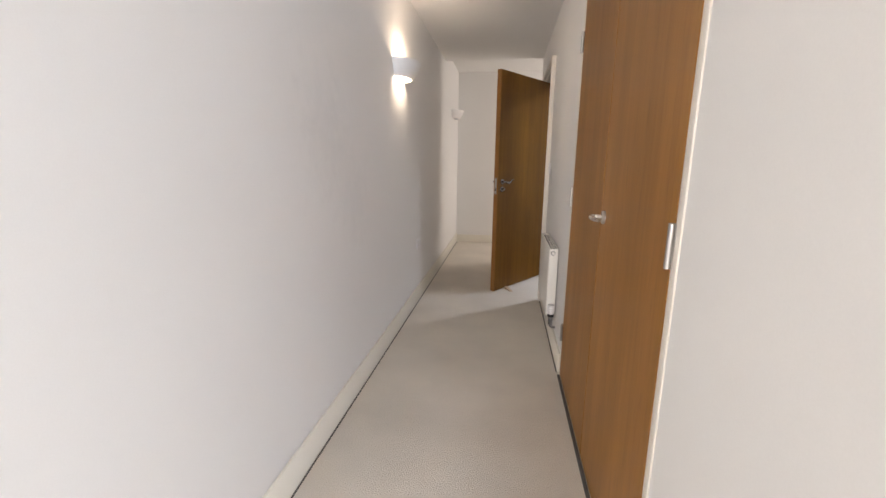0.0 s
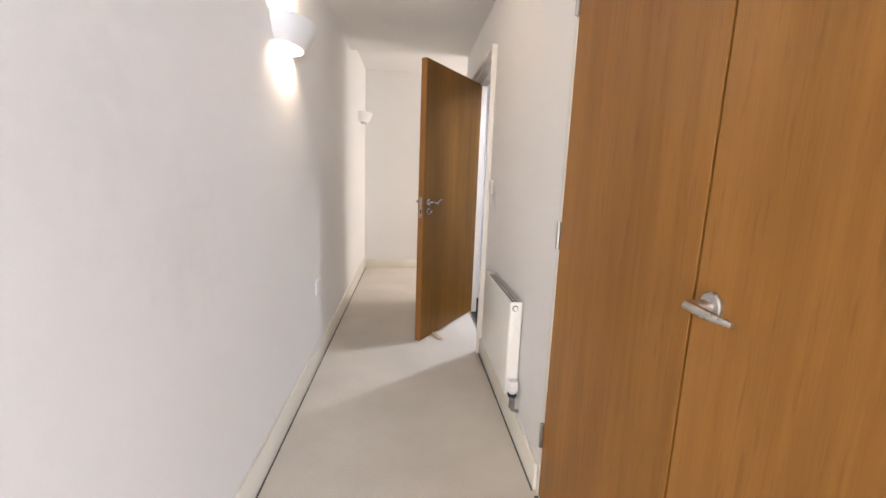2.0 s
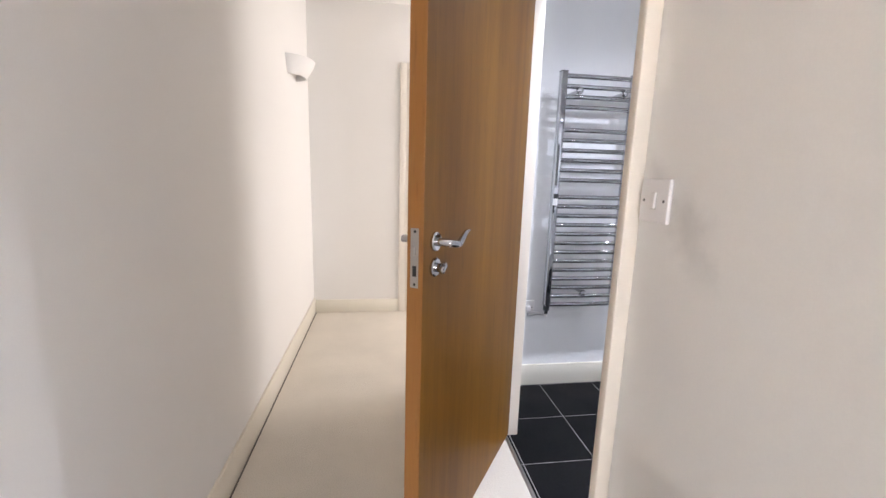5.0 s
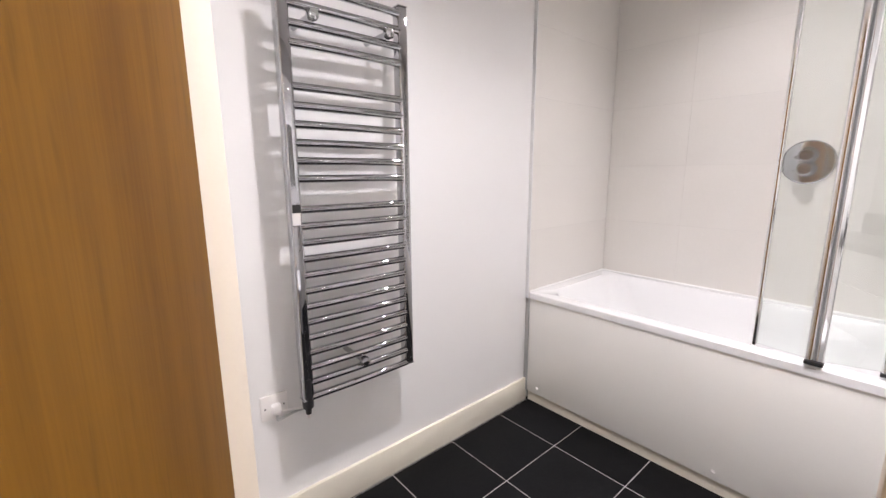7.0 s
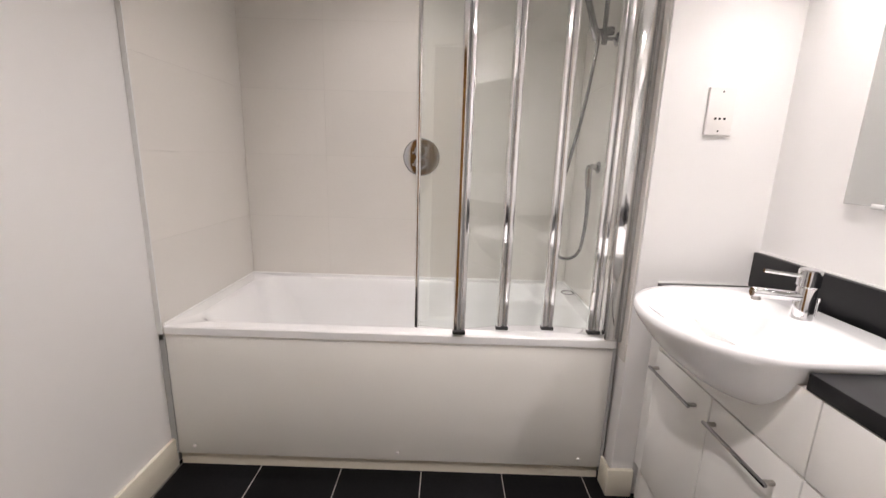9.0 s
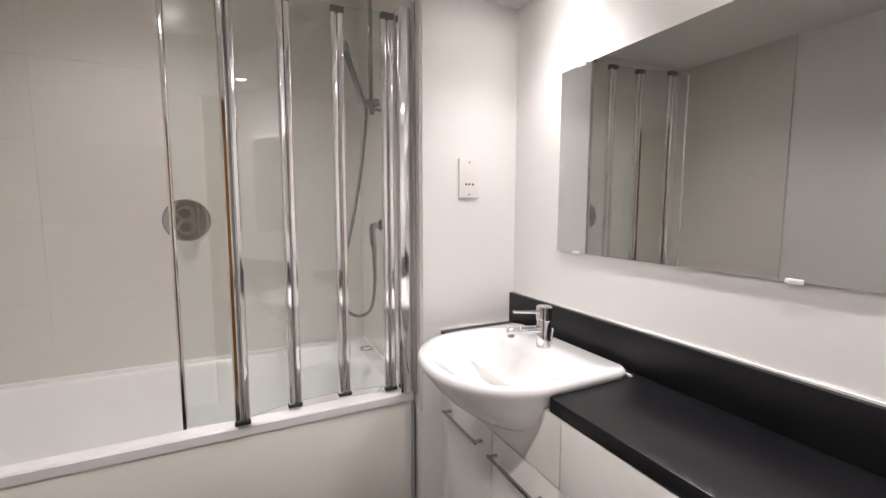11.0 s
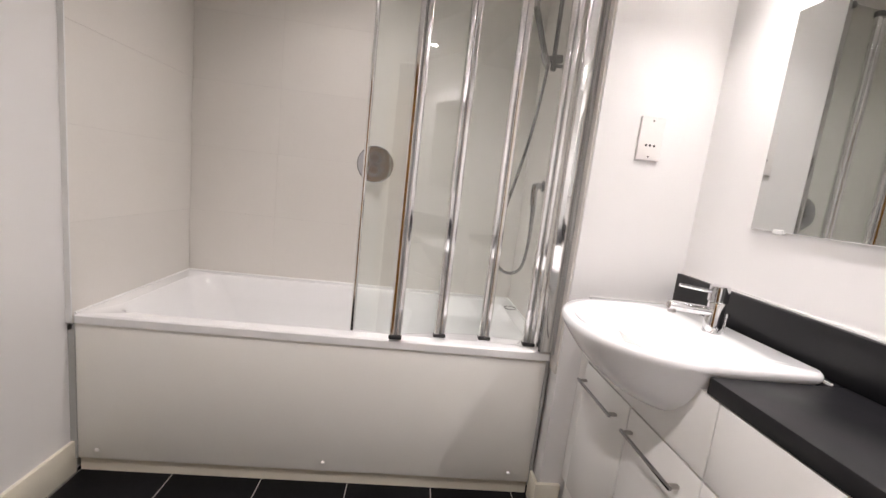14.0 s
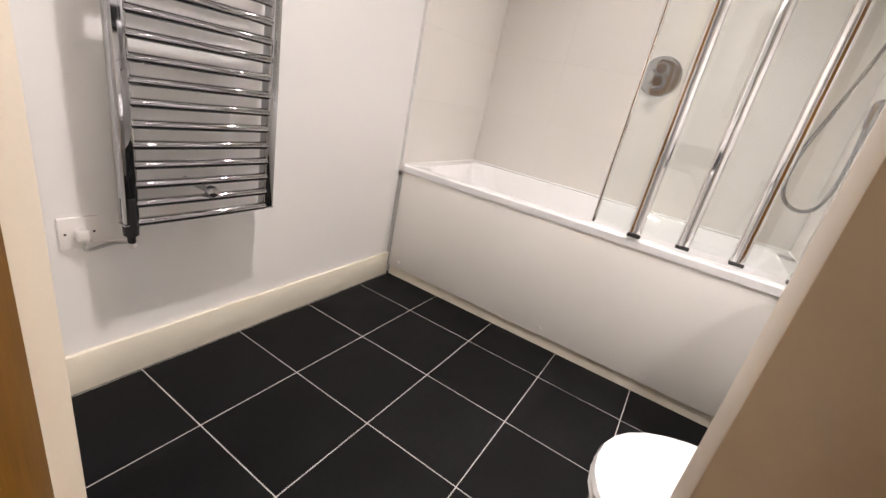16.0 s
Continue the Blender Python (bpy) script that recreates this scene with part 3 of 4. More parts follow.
pl = part("bleed_plug", turned(bmesh.new(), (-1.446, RY0, RZ1 - 0.030), (0, -1, 0), [(0, 0.014), (0.004, 0.014), (0.005, 0.012)]), M_DARK, rad, "dark ringed bleed plug")
part("plug_cap", turned(bmesh.new(), (-1.446, RY0 - 0.0045, RZ1 - 0.030), (0, -1, 0), [(0, 0.0105), (0.004, 0.0105), (0.005, 0.004)]), M_RAD, pl)
vv = part("valve_head", turned(bmesh.new(), (-1.44, -2.065, 0.245), (0, 0, 1), [(0, 0.015), (0.01, 0.02), (0.015, 0.022), (0.06, 0.024), (0.066, 0.021), (0.066, 0.012)]), M_PLAST, rad, "white ribbed thermostat head")
for k in range(16):
    a = 2 * math.pi * k / 16
    part("rib", rod(bmesh.new(), (-1.44 + 0.0235 * math.cos(a), -2.065 + 0.0235 * math.sin(a), 0.262), (-1.44 + 0.0245 * math.cos(a), -2.065 + 0.0245 * math.sin(a), 0.302), 0.002, n=6), M_PLAST, vv)
part("valve_body", tube(bmesh.new(), [(-1.44, RY0 + 0.01, 0.228), (-1.44, -2.055, 0.228), (-1.44, -2.068, 0.224), (-1.44, -2.068, 0.175)], 0.0155), M_RAIL, rad, "dark chrome valve body")
part("valve_collar", turned(bmesh.new(), (-1.44, -2.065, 0.228), (0, 0, 1), [(0, 0.016), (0.004, 0.021), (0.018, 0.021), (0.02, 0.017)]), M_DARK, rad, "dark collar under the thermostat head")
part("pipe", tube(bmesh.new(), [(-1.44, -2.068, 0.180), (-1.438, -2.068, 0.166), (-1.425, -2.070, 0.158), (XR - 0.001, -2.072, 0.156)], 0.0085), M_RAIL, rad, "short dark chrome pipe into the wall")
for zz in (0.262, 0.274, 0.286, 0.298):
    part("slot", rod(bmesh.new(), (-1.44, -2.065, zz), (-1.44, -2.065, zz + 0.003), 0.0252, n=20), M_GREY_LINE, vv)
for yy in (RY1 - 0.1, RY0 + 0.1):
    part("bracket", one(RX1, XR, yy - 0.015, yy + 0.015, RZ0 + 0.05, RZ1 - 0.06), M_RAD, rad)


# wall lights
def sconce(y, lit, z0):
    ob = thing("wall_light", (XL, y, z0 + 0.05), "white plaster half-bowl uplighter on the wall, " + ("lit" if lit else "unlit"), "wall light", "hall wall lights")
    n = 20
    outer, inner = [], []
    for z, w, d in ((z0, 0.132, 0.088), (z0 + 0.03, 0.158, 0.112), (z0 + 0.07, 0.180, 0.135), (z0 + 0.105, 0.190, 0.148)):
        outer.append([(XL + d * math.sin(math.pi * k / n), y - w * math.cos(math.pi * k / n), z) for k in range(n + 1)])
        inner.append([(XL + (d - 0.008) * math.sin(math.pi * k / n), y - (w - 0.008) * math.cos(math.pi * k / n), z) for k in range(n + 1)])
    bm = bmesh.new()
    rings = [[bm.verts.new(p) for p in r] for r in outer + inner[::-1]]
    rings.append(rings[0])
    for a, b in zip(rings, rings[1:]):
        for k in range(n):
            bm.faces.new((a[k], a[k + 1], b[k + 1], b[k]))
    bmesh.ops.recalc_face_normals(bm, faces=bm.faces[:])
    part("bowl", bm, M_PLASTER, ob)
    part("back_plate", one(XL, XL + 0.004, y - 0.06, y + 0.06, z0 + 0.02, z0 + 0.09), M_PLASTER, ob)
    part("lamp_holder", rod(bmesh.new(), (XL + 0.05, y - 0.115, z0 + 0.05), (XL + 0.05, y - 0.055, z0 + 0.05), 0.012), M_PLAST, ob)
    return ob


sconce(-1.80, True, 1.802)
sconce(1.13, False, 1.835)


def switch_plate(name, m, w, h, label, category):
    """A moulded accessory plate; local x across, z up, y out of the wall."""
    ob = thing(name, m.translation, label, category)
    part("plate", placed(one(-w / 2, w / 2, 0, 0.009, -h / 2, h / 2, bevel=0.003, seg=3), m), M_PLAST, ob)
    return ob


def screws(ob, m, pts):
    for x, z in pts:
        part("screw", placed(turned(bmesh.new(), (x, 0.0088, z), (0, 1, 0), [(0, 0.0032), (0.0008, 0.0028)], 12), m), M_DARK, ob)


m = pose(XR, -1.111, 1.200, 0, 0, 90)
sw = switch_plate("light_switch", m, 0.086, 0.086, "white single rocker light switch on the hall wall", "light switch")
screws(sw, m, ((-0.030, 0), (0.030, 0)))
rk = part("rocker_surround", placed(one(-0.0090, 0.0090, 0.0088, 0.0093, -0.0168, 0.0168, bevel=0.0002, seg=1), m), M_GREY_LINE, sw)
part("rocker", placed(one(-0.0082, 0.0082, 0.0085, 0.0135, -0.0160, 0.0160, bevel=0.0022, seg=3), m @ pose(0, 0, 0, 4, 0, 0)), M_PLAST, rk)

m = pose(XL, -1.185, 0.525, 0, 0, -90)
so = switch_plate("wall_socket", m, 0.146, 0.086, "white double socket on the hall wall", "socket")
for sx in (-0.036, 0.036):
    for dx, dz, w, h in ((0, 0.012, 0.004, 0.008), (-0.011, -0.010, 0.006, 0.004), (0.011, -0.010, 0.006, 0.004)):
        part("pin_slot", placed(one(sx + dx - w / 2, sx + dx + w / 2, 0.0085, 0.0093, dz - h / 2, dz + h / 2), m), M_DARK, so)
    part("rocker", placed(one(sx - 0.004, sx + 0.004, 0.0085, 0.0115, 0.022, 0.036, bevel=0.001), m), M_PLAST, so)

# ---- bathroom ----


def rounded(cx, cy, hx, hy, r, z, n=6):
    """A rounded rectangle, counted anticlockwise."""
    out = []
    for sx, sy, a0 in ((1, 1, 0), (-1, 1, 90), (-1, -1, 180), (1, -1, 270)):
        for k in range(n + 1):
            a = radians(a0 + 90 * k / n)
            out.append((cx + sx * (hx - r) + r * math.cos(a), cy + sy * (hy - r) + r * math.sin(a), z))
    return out


# bath
BX0, BX1, BY0, BY1, BZ = 0.212, XBACK, YTAP, 0.335, 0.62
cx, cy, hx, hy = (BX0 + BX1) / 2, (BY0 + BY1) / 2, (BX1 - BX0) / 2, (BY1 - BY0) / 2
bath = thing("bath", (cx, cy, 0), "white acrylic bath with a flat white panel below", "bath")
bm = bmesh.new()
skin(bm, [rounded(cx, cy, hx, hy, 0.012, BZ - 0.034), rounded(cx, cy, hx, hy, 0.012, BZ - 0.006), rounded(cx, cy, hx - 0.006, hy - 0.006, 0.012, BZ),
          rounded(cx, cy, hx - 0.055, hy - 0.07, 0.10, BZ), rounded(cx, cy, hx - 0.066, hy - 0.082, 0.11, BZ - 0.012), rounded(cx, cy, hx - 0.085, hy - 0.13, 0.13, BZ - 0.12),
          rounded(cx, cy, hx - 0.11, hy - 0.20, 0.14, BZ - 0.30), rounded(cx, cy, hx - 0.15, hy - 0.28, 0.12, BZ - 0.38), rounded(cx, cy, hx - 0.25, hy - 0.45, 0.08, BZ - 0.39)], cap0=False)
part("tub", bm, M_ACRYL, bath)
part("bath_panel", one(0.219, 0.237, BY0 + 0.014, BY1 - 0.004, 0.058, BZ - 0.036, bevel=0.0015), M_PANEL, bath, "flat white bath panel")
part("plinth", one(0.232, 0.246, BY0 + 0.013, BY1 - 0.003, -0.003, 0.060), M_TRIM, bath, "cream plinth strip")
for yy in (0.265, -0.567, -1.306):
    part("screw_cap", turned(bmesh.new(), (0.219, yy, 0.108 - 0.015), (-1, 0, 0), [(0, 0.008), (0.002, 0.008), (0.006, 0.005), (0.007, 0.001)], 14), M_PLAST, bath)
part("edge_strip", one(0.2135, 0.2185, BY1 - 0.004, BY1 + 0.0175, 0.06, BZ - 0.034), M_SEAL, bath)
part("edge_strip", one(0.2135, 0.2185, BY0 + 0.003, BY0 + 0.014, 0.06, BZ - 0.034), M_SEAL, bath)
RC = (0.77, BY0 + 0.038, BZ + 0.004)
part("grip_ring", tube(bmesh.new(), [(RC[0] + 0.03 * math.cos(2 * math.pi * k / 12), RC[1] + 0.03 * math.sin(2 * math.pi * k / 12), RC[2]) for k in range(13)], 0.003, n=8, steps=3), M_CHROME, bath, "small chrome ring on the rim")
bm = bmesh.new()
for a, b in (((BX0 + 0.01, BY1 - 0.002, BZ + 0.001), (BX1 - 0.002, BY1 - 0.002, BZ + 0.001)), ((BX1 - 0.002, BY1 - 0.002, BZ + 0.001), (BX1 - 0.002, BY0 + 0.002, BZ + 0.001)), ((BX1 - 0.002, BY0 + 0.002, BZ + 0.001), (BX0 + 0.01, BY0 + 0.002, BZ + 0.001))):
    rod(bm, a, b, 0.005, n=8)
part("sealant_bead", bm, M_SILIC, bath)

# folding shower screen: four panes between chrome profiles
NODE = [(0.239, -0.634), (0.214, -0.798), (0.268, -0.967), (0.280, -1.146), (0.253, -1.318)]
ZS0, ZS1 = 0.632, 2.040
screen = thing("bath_screen", (0.24, -1.0, BZ), "folding clear glass bath screen in chrome profiles", "shower screen")
for (xa, ya), (xb, yb) in zip(NODE, NODE[1:]):
    d = Vector((xb - xa, yb - ya, 0))
    mm = pose(xa, ya, 0, 0, 0, math.degrees(math.atan2(d.y, d.x)))
    g = part("pane", placed(one(0.008, d.length - 0.008, -0.002, 0.002, ZS0 + 0.012, ZS1 - 0.012), mm), M_GLASS, screen, "clear glass pane")
    g.visible_shadow = False
for k, (xa, ya) in enumerate(NODE):
    if k == 0:
        part("profile", one(xa - 0.007, xa + 0.007, ya - 0.008, ya + 0.008, ZS0, ZS1, bevel=0.006, seg=4), M_POLISH, screen, "slim chrome edge profile")
        continue
    bm = bmesh.new()
    for j in (k - 1, k + 1):
        (xo, yo) = NODE[j] if j < len(NODE) else (xa - 0.01, ya - 0.1)
        turn = pose(xa, ya, 0, 0, 0, math.degrees(math.atan2(yo - ya, xo - xa)))
        half = bmesh.new()
        section = [(0.0012 + 0.0215 * q / 16, (0.0050 + 0.0065 * (1 - abs(q / 8 - 1) ** 6)) * side) for side, order in ((1, range(17)), (-1, range(16, -1, -1))) for q in order]
        skin(half, [[(px, py, zz) for px, py in section] for zz in (ZS0 + 0.01, ZS1 - 0.035)])
        bmesh.ops.transform(half, matrix=turn, verts=half.verts[:])
        me = bpy.data.meshes.new("half")
        half.to_mesh(me)
        half.free()
        bm.from_mesh(me)
        bpy.data.meshes.remove(me)
    pr = part("profile", bm, M_POLISH, screen, "paired chrome hinge profile")
    part("seal", one(xa - 0.006, xa + 0.014, ya - 0.0008, ya + 0.0008, ZS0, ZS1 - 0.02), M_SEAL, pr)
    for zz in (ZS0 - 0.004, ZS1 - 0.036):
        part("end_cap", one(xa - 0.017, xa + 0.012, ya - 0.024, ya + 0.024, zz, zz + (0.014 if zz < 1 else 0.022), bevel=0.003), M_RUBBER if zz < 1 else M_CAP, pr, "dark plastic end cap")
part("wall_channel", one(0.203, 0.245, -1.393, -1.345, ZS0 - 0.008, ZS1, bevel=0.0035, seg=3), M_POLISH, screen, "wide chrome wall channel")
part("wall_strip", one(0.188, 0.204, YTAP, YTAP + 0.012, ZS0 - 0.01, ZS1 + 0.02, bevel=0.002), M_SEAL, screen)

# shower
rail = thing("shower_rail", (0.53, YTAP, 1.72), "chrome riser rail with a hand shower and hose", "shower")
part("rail", rod(bmesh.new(), (0.535, -1.340, 1.735), (0.535, -1.340, 2.305), 0.0095), M_RAIL, rail)
for zz in (1.755, 2.282):
    br = part("bracket", rod(bmesh.new(), (0.535, -1.340, zz), (0.535, YTAP + 0.008, zz), 0.007), M_RAIL, rail)
    part("flange", turned(bmesh.new(), (0.535, YTAP + 0.0095, zz), (0, 1, 0), [(0, 0.026), (0.006, 0.026), (0.01, 0.02)]), M_CHROME, br)
hol = part("slider", turned(bmesh.new(), (0.541, -1.378, 1.787), (0.0, 1, -0.16), [(0, 0.012), (0.003, 0.017), (0.030, 0.018), (0.034, 0.015), (0.074, 0.014), (0.077, 0.011)]), M_RAIL, rail)
part("clamp_knob", turned(bmesh.new(), (0.541, -1.345, 1.768), (0, 0.05, -1), [(0, 0.007), (0.016, 0.007), (0.018, 0.012), (0.032, 0.012), (0.034, 0.009)]), M_RAIL, hol)
part("cradle", rod(bmesh.new(), (0.541, -1.318, 1.755), (0.543, -1.296, 1.800), 0.0175, 0.0155), M_CHROME, hol)
hs = part("hand_shower", tube(bmesh.new(), [(0.541, -1.320, 1.742), (0.543, -1.305, 1.785), (0.549, -1.262, 1.915), (0.552, -1.238, 1.985)], [0.010, 0.012, 0.013, 0.014]), M_RAIL, rail, "chrome hand shower")
part("spray_head", turned(bmesh.new(), (0.555, -1.228, 2.005), (0.65, 0.35, -0.65), [(-0.022, 0.012), (-0.014, 0.024), (0.0, 0.032), (0.012, 0.032), (0.013, 0.027)]), M_CHROME, hs)
part("hose", tube(bmesh.new(), [(0.541, -1.320, 1.742), (0.575, -1.320, 1.64), (0.598, -1.302, 1.459), (0.60, -1.254, 1.22), (0.60, -1.219, 1.06), (0.60, -1.215, 0.93), (0.60, -1.242, 0.862), (0.60, -1.298, 0.840), (0.60, -1.346, 0.875), (0.60, -1.363, 0.98), (0.60, -1.364, 1.08), (0.60, -1.362, 1.17)], [0.0075] * 9 + [0.008, 0.0095, 0.0125], n=10), M_RAIL, rail, "ribbed metal hose")
elb = part("elbow", turned(bmesh.new(), (0.60, YTAP + 0.0095, 1.255), (0, 1, 0), [(0, 0.027), (0.005, 0.027), (0.009, 0.02), (0.009, 0.013), (0.03, 0.013)]), M_RAIL, rail)
part("outlet", tube(bmesh.new(), [(0.60, -1.378, 1.255), (0.60, -1.364, 1.255), (0.60, -1.356, 1.240), (0.60, -1.359, 1.165)], 0.0145), M_CHROME, elb)

# thermostatic valve
val = thing("shower_valve", (XBACK, -0.597, 1.277), "round chrome shower valve plate with two controls", "shower valve")
part("plate", turned(bmesh.new(), (XBACK + 0.001, -0.597, 1.277), (-1, 0, 0), [(0, 0.096), (0.006, 0.096), (0.012, 0.090), (0.014, 0.07)], 40), M_CHROME, val)
for zz, rr in ((1.307, 0.030), (1.247, 0.030)):
    kb = part("knob", turned(bmesh.new(), (XBACK - 0.012, -0.597, zz), (-1, 0, 0), [(0, rr + 0.006), (0.012, rr + 0.006), (0.014, rr), (0.048, rr - 0.002), (0.052, rr - 0.007)], 28), M_RAIL, val)
    part("pointer", rod(bmesh.new(), (XBACK - 0.045, -0.597, zz), (XBACK - 0.045, -0.597 + 0.045, zz - 0.01), 0.0055), M_CHROME, kb)

# basin furniture
CF = -1.490


def bar_handle(parent, x0, x1, z):
    h = part("handle", one(x0, x1, CF + 0.023, CF + 0.0315, z - 0.004, z + 0.004, bevel=0.0012), M_RAIL, parent, "slim satin bar handle")
    for x in (x0 + 0.012, x1 - 0.012):
        part("post", one(x - 0.005, x + 0.005, CF, CF + 0.023, z - 0.004, z + 0.004), M_SATIN, h)


vu = thing("vanity_unit", (-0.21, -1.65, 0), "white gloss vanity unit with two doors under the basin", "cabinet", "fitted bathroom furniture")
part("side_panel", one(0.072, 0.090, YMIR + 0.002, CF - 0.019, 0.15, 0.83), M_GLOSS, vu)
part("side_panel", one(-0.510, -0.492, YMIR + 0.002, CF - 0.019, 0.15, 0.83), M_GLOSS, vu)
part("bottom_panel", one(-0.492, 0.072, YMIR + 0.002, CF - 0.019, 0.15, 0.168), M_GLOSS, vu)
part("fascia", one(-0.5085, 0.0885, CF - 0.018, CF, 0.652, 0.829, bevel=0.0012), M_GLOSS, vu)
d1 = part("door", one(-0.2078, 0.0885, CF - 0.018, CF, 0.152, 0.6465, bevel=0.0012), M_GLOSS, vu)
d2 = part("door", one(-0.5078, -0.2122, CF - 0.018, CF, 0.152, 0.6465, bevel=0.0012), M_GLOSS, vu)
bar_handle(d1, -0.160, 0.082, 0.585)
bar_handle(d2, -0.460, -0.228, 0.585)
part("plinth", one(-0.509, 0.134, CF - 0.032, CF - 0.016, -0.003, 0.150), M_GLOSS, vu)
part("filler", one(0.0905, XST - 0.001, CF - 0.02, CF - 0.004, 0.15, 0.829), M_GLOSS, vu)

wu = thing("toilet_unit", (-0.81, -1.65, 0), "white gloss boxed-in unit behind the toilet", "cabinet", "fitted bathroom furniture")
part("upper_panel", one(-1.1085, -0.5115, CF - 0.018, CF, 0.652, 0.829, bevel=0.0012), M_GLOSS, wu)
part("lower_panel", one(-1.1085, -0.5115, CF - 0.018, CF, 0.152, 0.6465, bevel=0.0012), M_GLOSS, wu)
part("filler", one(XI + 0.005, -1.1115, CF - 0.018, CF - 0.001, 0.152, 0.829), M_GLOSS, wu)
part("plinth", one(XI + 0.005, -0.511, CF - 0.032, CF - 0.016, -0.003, 0.150), M_GLOSS, wu)
part("side_panel", one(-0.5285, -0.5115, YMIR + 0.002, CF - 0.019, 0.15, 0.83), M_GLOSS, wu)

top = thing("worktop", (-0.6, -1.65, 0.83), "black laminate worktop with a matching upstand", "worktop")
bm = boxes((-1.300, -0.4725, YMIR + 0.001, CF + 0.004, 0.832, 0.87), (0.0465, XST - 0.001, YMIR + 0.001, CF + 0.004, 0.832, 0.87), bevel=0.003)
box(bm, -0.4725, 0.0465, YMIR + 0.001, -1.74, 0.832, 0.87)
part("slab", bm, M_BLACKTOP, top)
part("upstand", one(-1.300, XST - 0.001, YMIR + 0.001, YMIR + 0.021, 0.8705, 0.990, bevel=0.002), M_BLACKTOP, top)
part("sealant_bead", boxes((-1.300, XST - 0.002, YMIR + 0.0005, YMIR + 0.006, 0.990, 0.995), (XST - 0.006, XST - 0.0005, YMIR + 0.022, CF + 0.004, 0.870, 0.8745)), M_SILIC, top)


def dee(cx, w, yb, ys, yf, z, rb=0.05, n=16):
    """A D-shaped ring: straight back at yb, straight sides to ys, rounded front to yf."""
    out = []
    for k in range(5):
        a = radians(180 + 90 * k / 4)
        out.append((cx - w + rb + rb * math.cos(a), yb + rb + rb * math.sin(a), z))
    for k in range(5):
        a = radians(270 + 90 * k / 4)
        out.append((cx + w - rb + rb * math.cos(a), yb + rb + rb * math.sin(a), z))
    for k in range(n + 1):
        a = math.pi * k / n
        out.append((cx + w * math.copysign(abs(math.cos(a)) ** 0.92, math.cos(a)), ys + (yf - ys) * math.sin(a) ** 0.97, z))
    return out


BCX = -0.213
basin = thing("basin", (BCX, -1.55, 0.87), "white ceramic semi-recessed basin in the worktop", "washbasin")
# rows: half width, back, start of the round front, front, height, back corner
OUTER = [(0.085, -1.60, -1.56, -1.50, 0.690, 0.03), (0.155, -1.66, -1.55, -1.425, 0.718, 0.04), (0.212, -1.72, -1.53, -1.342, 0.780, 0.04), (0.243, -1.745, -1.52, -1.290, 0.842, 0.03),
         (0.2585, -1.768, -1.515, -1.270, 0.873, 0.03), (0.2595, -1.769, -1.515, -1.269, 0.886, 0.03), (0.255, -1.765, -1.515, -1.274, 0.894, 0.03)]
INNER = [(0.228, -1.605, -1.50, -1.302, 0.891, 0.09), (0.219, -1.600, -1.50, -1.312, 0.884, 0.09), (0.200, -1.590, -1.50, -1.335, 0.868, 0.095), (0.168, -1.572, -1.495, -1.364, 0.843, 0.10), (0.128, -1.547, -1.485, -1.392, 0.818, 0.08), (0.082, -1.515, -1.47, -1.416, 0.800, 0.05), (0.04, -1.482, -1.455, -1.429, 0.792, 0.025)]


def eased(rows, steps=4):
    """Rows between the given rows, on a smooth curve through them."""
    ext = [rows[0]] + rows + [rows[-1]]
    out = []
    for p0, p1, p2, p3 in zip(ext, ext[1:], ext[2:], ext[3:]):
        for k in range(steps):
            u = k / steps
            out.append(tuple(0.5 * (2 * b + (c - a) * u + (2 * a - 5 * b + 4 * c - d) * u * u + (3 * b - a - 3 * c + d) * u ** 3) for a, b, c, d in zip(p0, p1, p2, p3)))
    return out + [rows[-1]]


bm = skin(bmesh.new(), [dee(BCX, w, yb, ys, yf, z, rb, 40) for w, yb, ys, yf, z, rb in eased(OUTER) + eased(INNER)])
part("bowl", bm, M_CERAM, basin, sharp=75)
ovf = part("overflow_ring", turned(bmesh.new(), (-0.226, -1.5955, 0.857), (0, 1, 0.15), [(0, 0.012), (0.003, 0.012), (0.004, 0.010), (0.004, 0.0085), (0.002, 0.008)], 20), M_CHROME, basin)
part("overflow_hole", turned(bmesh.new(), (-0.226, -1.5925, 0.857), (0, 1, 0.15), [(0, 0.008), (0.0008, 0.008)], 16), M_DARK, ovf)
part("waste", turned(bmesh.new(), (BCX, -1.455, 0.7885), (0, 0, 1), [(0, 0.032), (0.003, 0.032), (0.004, 0.024), (0.006, 0.02)]), M_CHROME, basin)
part("sealant_bead", boxes((BCX - 0.262, BCX + 0.262, -1.7735, -1.7675, 0.8705, 0.8755)), M_SILIC, basin)

tap = thing("basin_tap", (-0.218, -1.675, 0.886), "chrome single lever mixer tap on the basin", "tap")
TX, TY = -0.218, -1.675
part("body", turned(bmesh.new(), (TX, TY, 0.885), (0, 0, 1), [(0, 0.027), (0.004, 0.027), (0.006, 0.024), (0.09, 0.0215), (0.092, 0.0205)], 28), M_TAP, tap)
part("cap", turned(bmesh.new(), (TX, TY, 0.979), (0, 0, 1), [(0, 0.0235), (0.002, 0.025), (0.042, 0.025), (0.045, 0.022)], 28), M_TAP, tap)
sp = part("spout", turned(bmesh.new(), (TX, TY + 0.012, 0.950), (0.12, 1, 0.05), [(0, 0.013), (0.115, 0.0135), (0.118, 0.012)], 20), M_TAP, tap)
part("aerator", turned(bmesh.new(), (TX + 0.0125, TY + 0.117, 0.948), (0, 0, -1), [(0, 0.011), (0.012, 0.011)], 16), M_SATIN, sp)
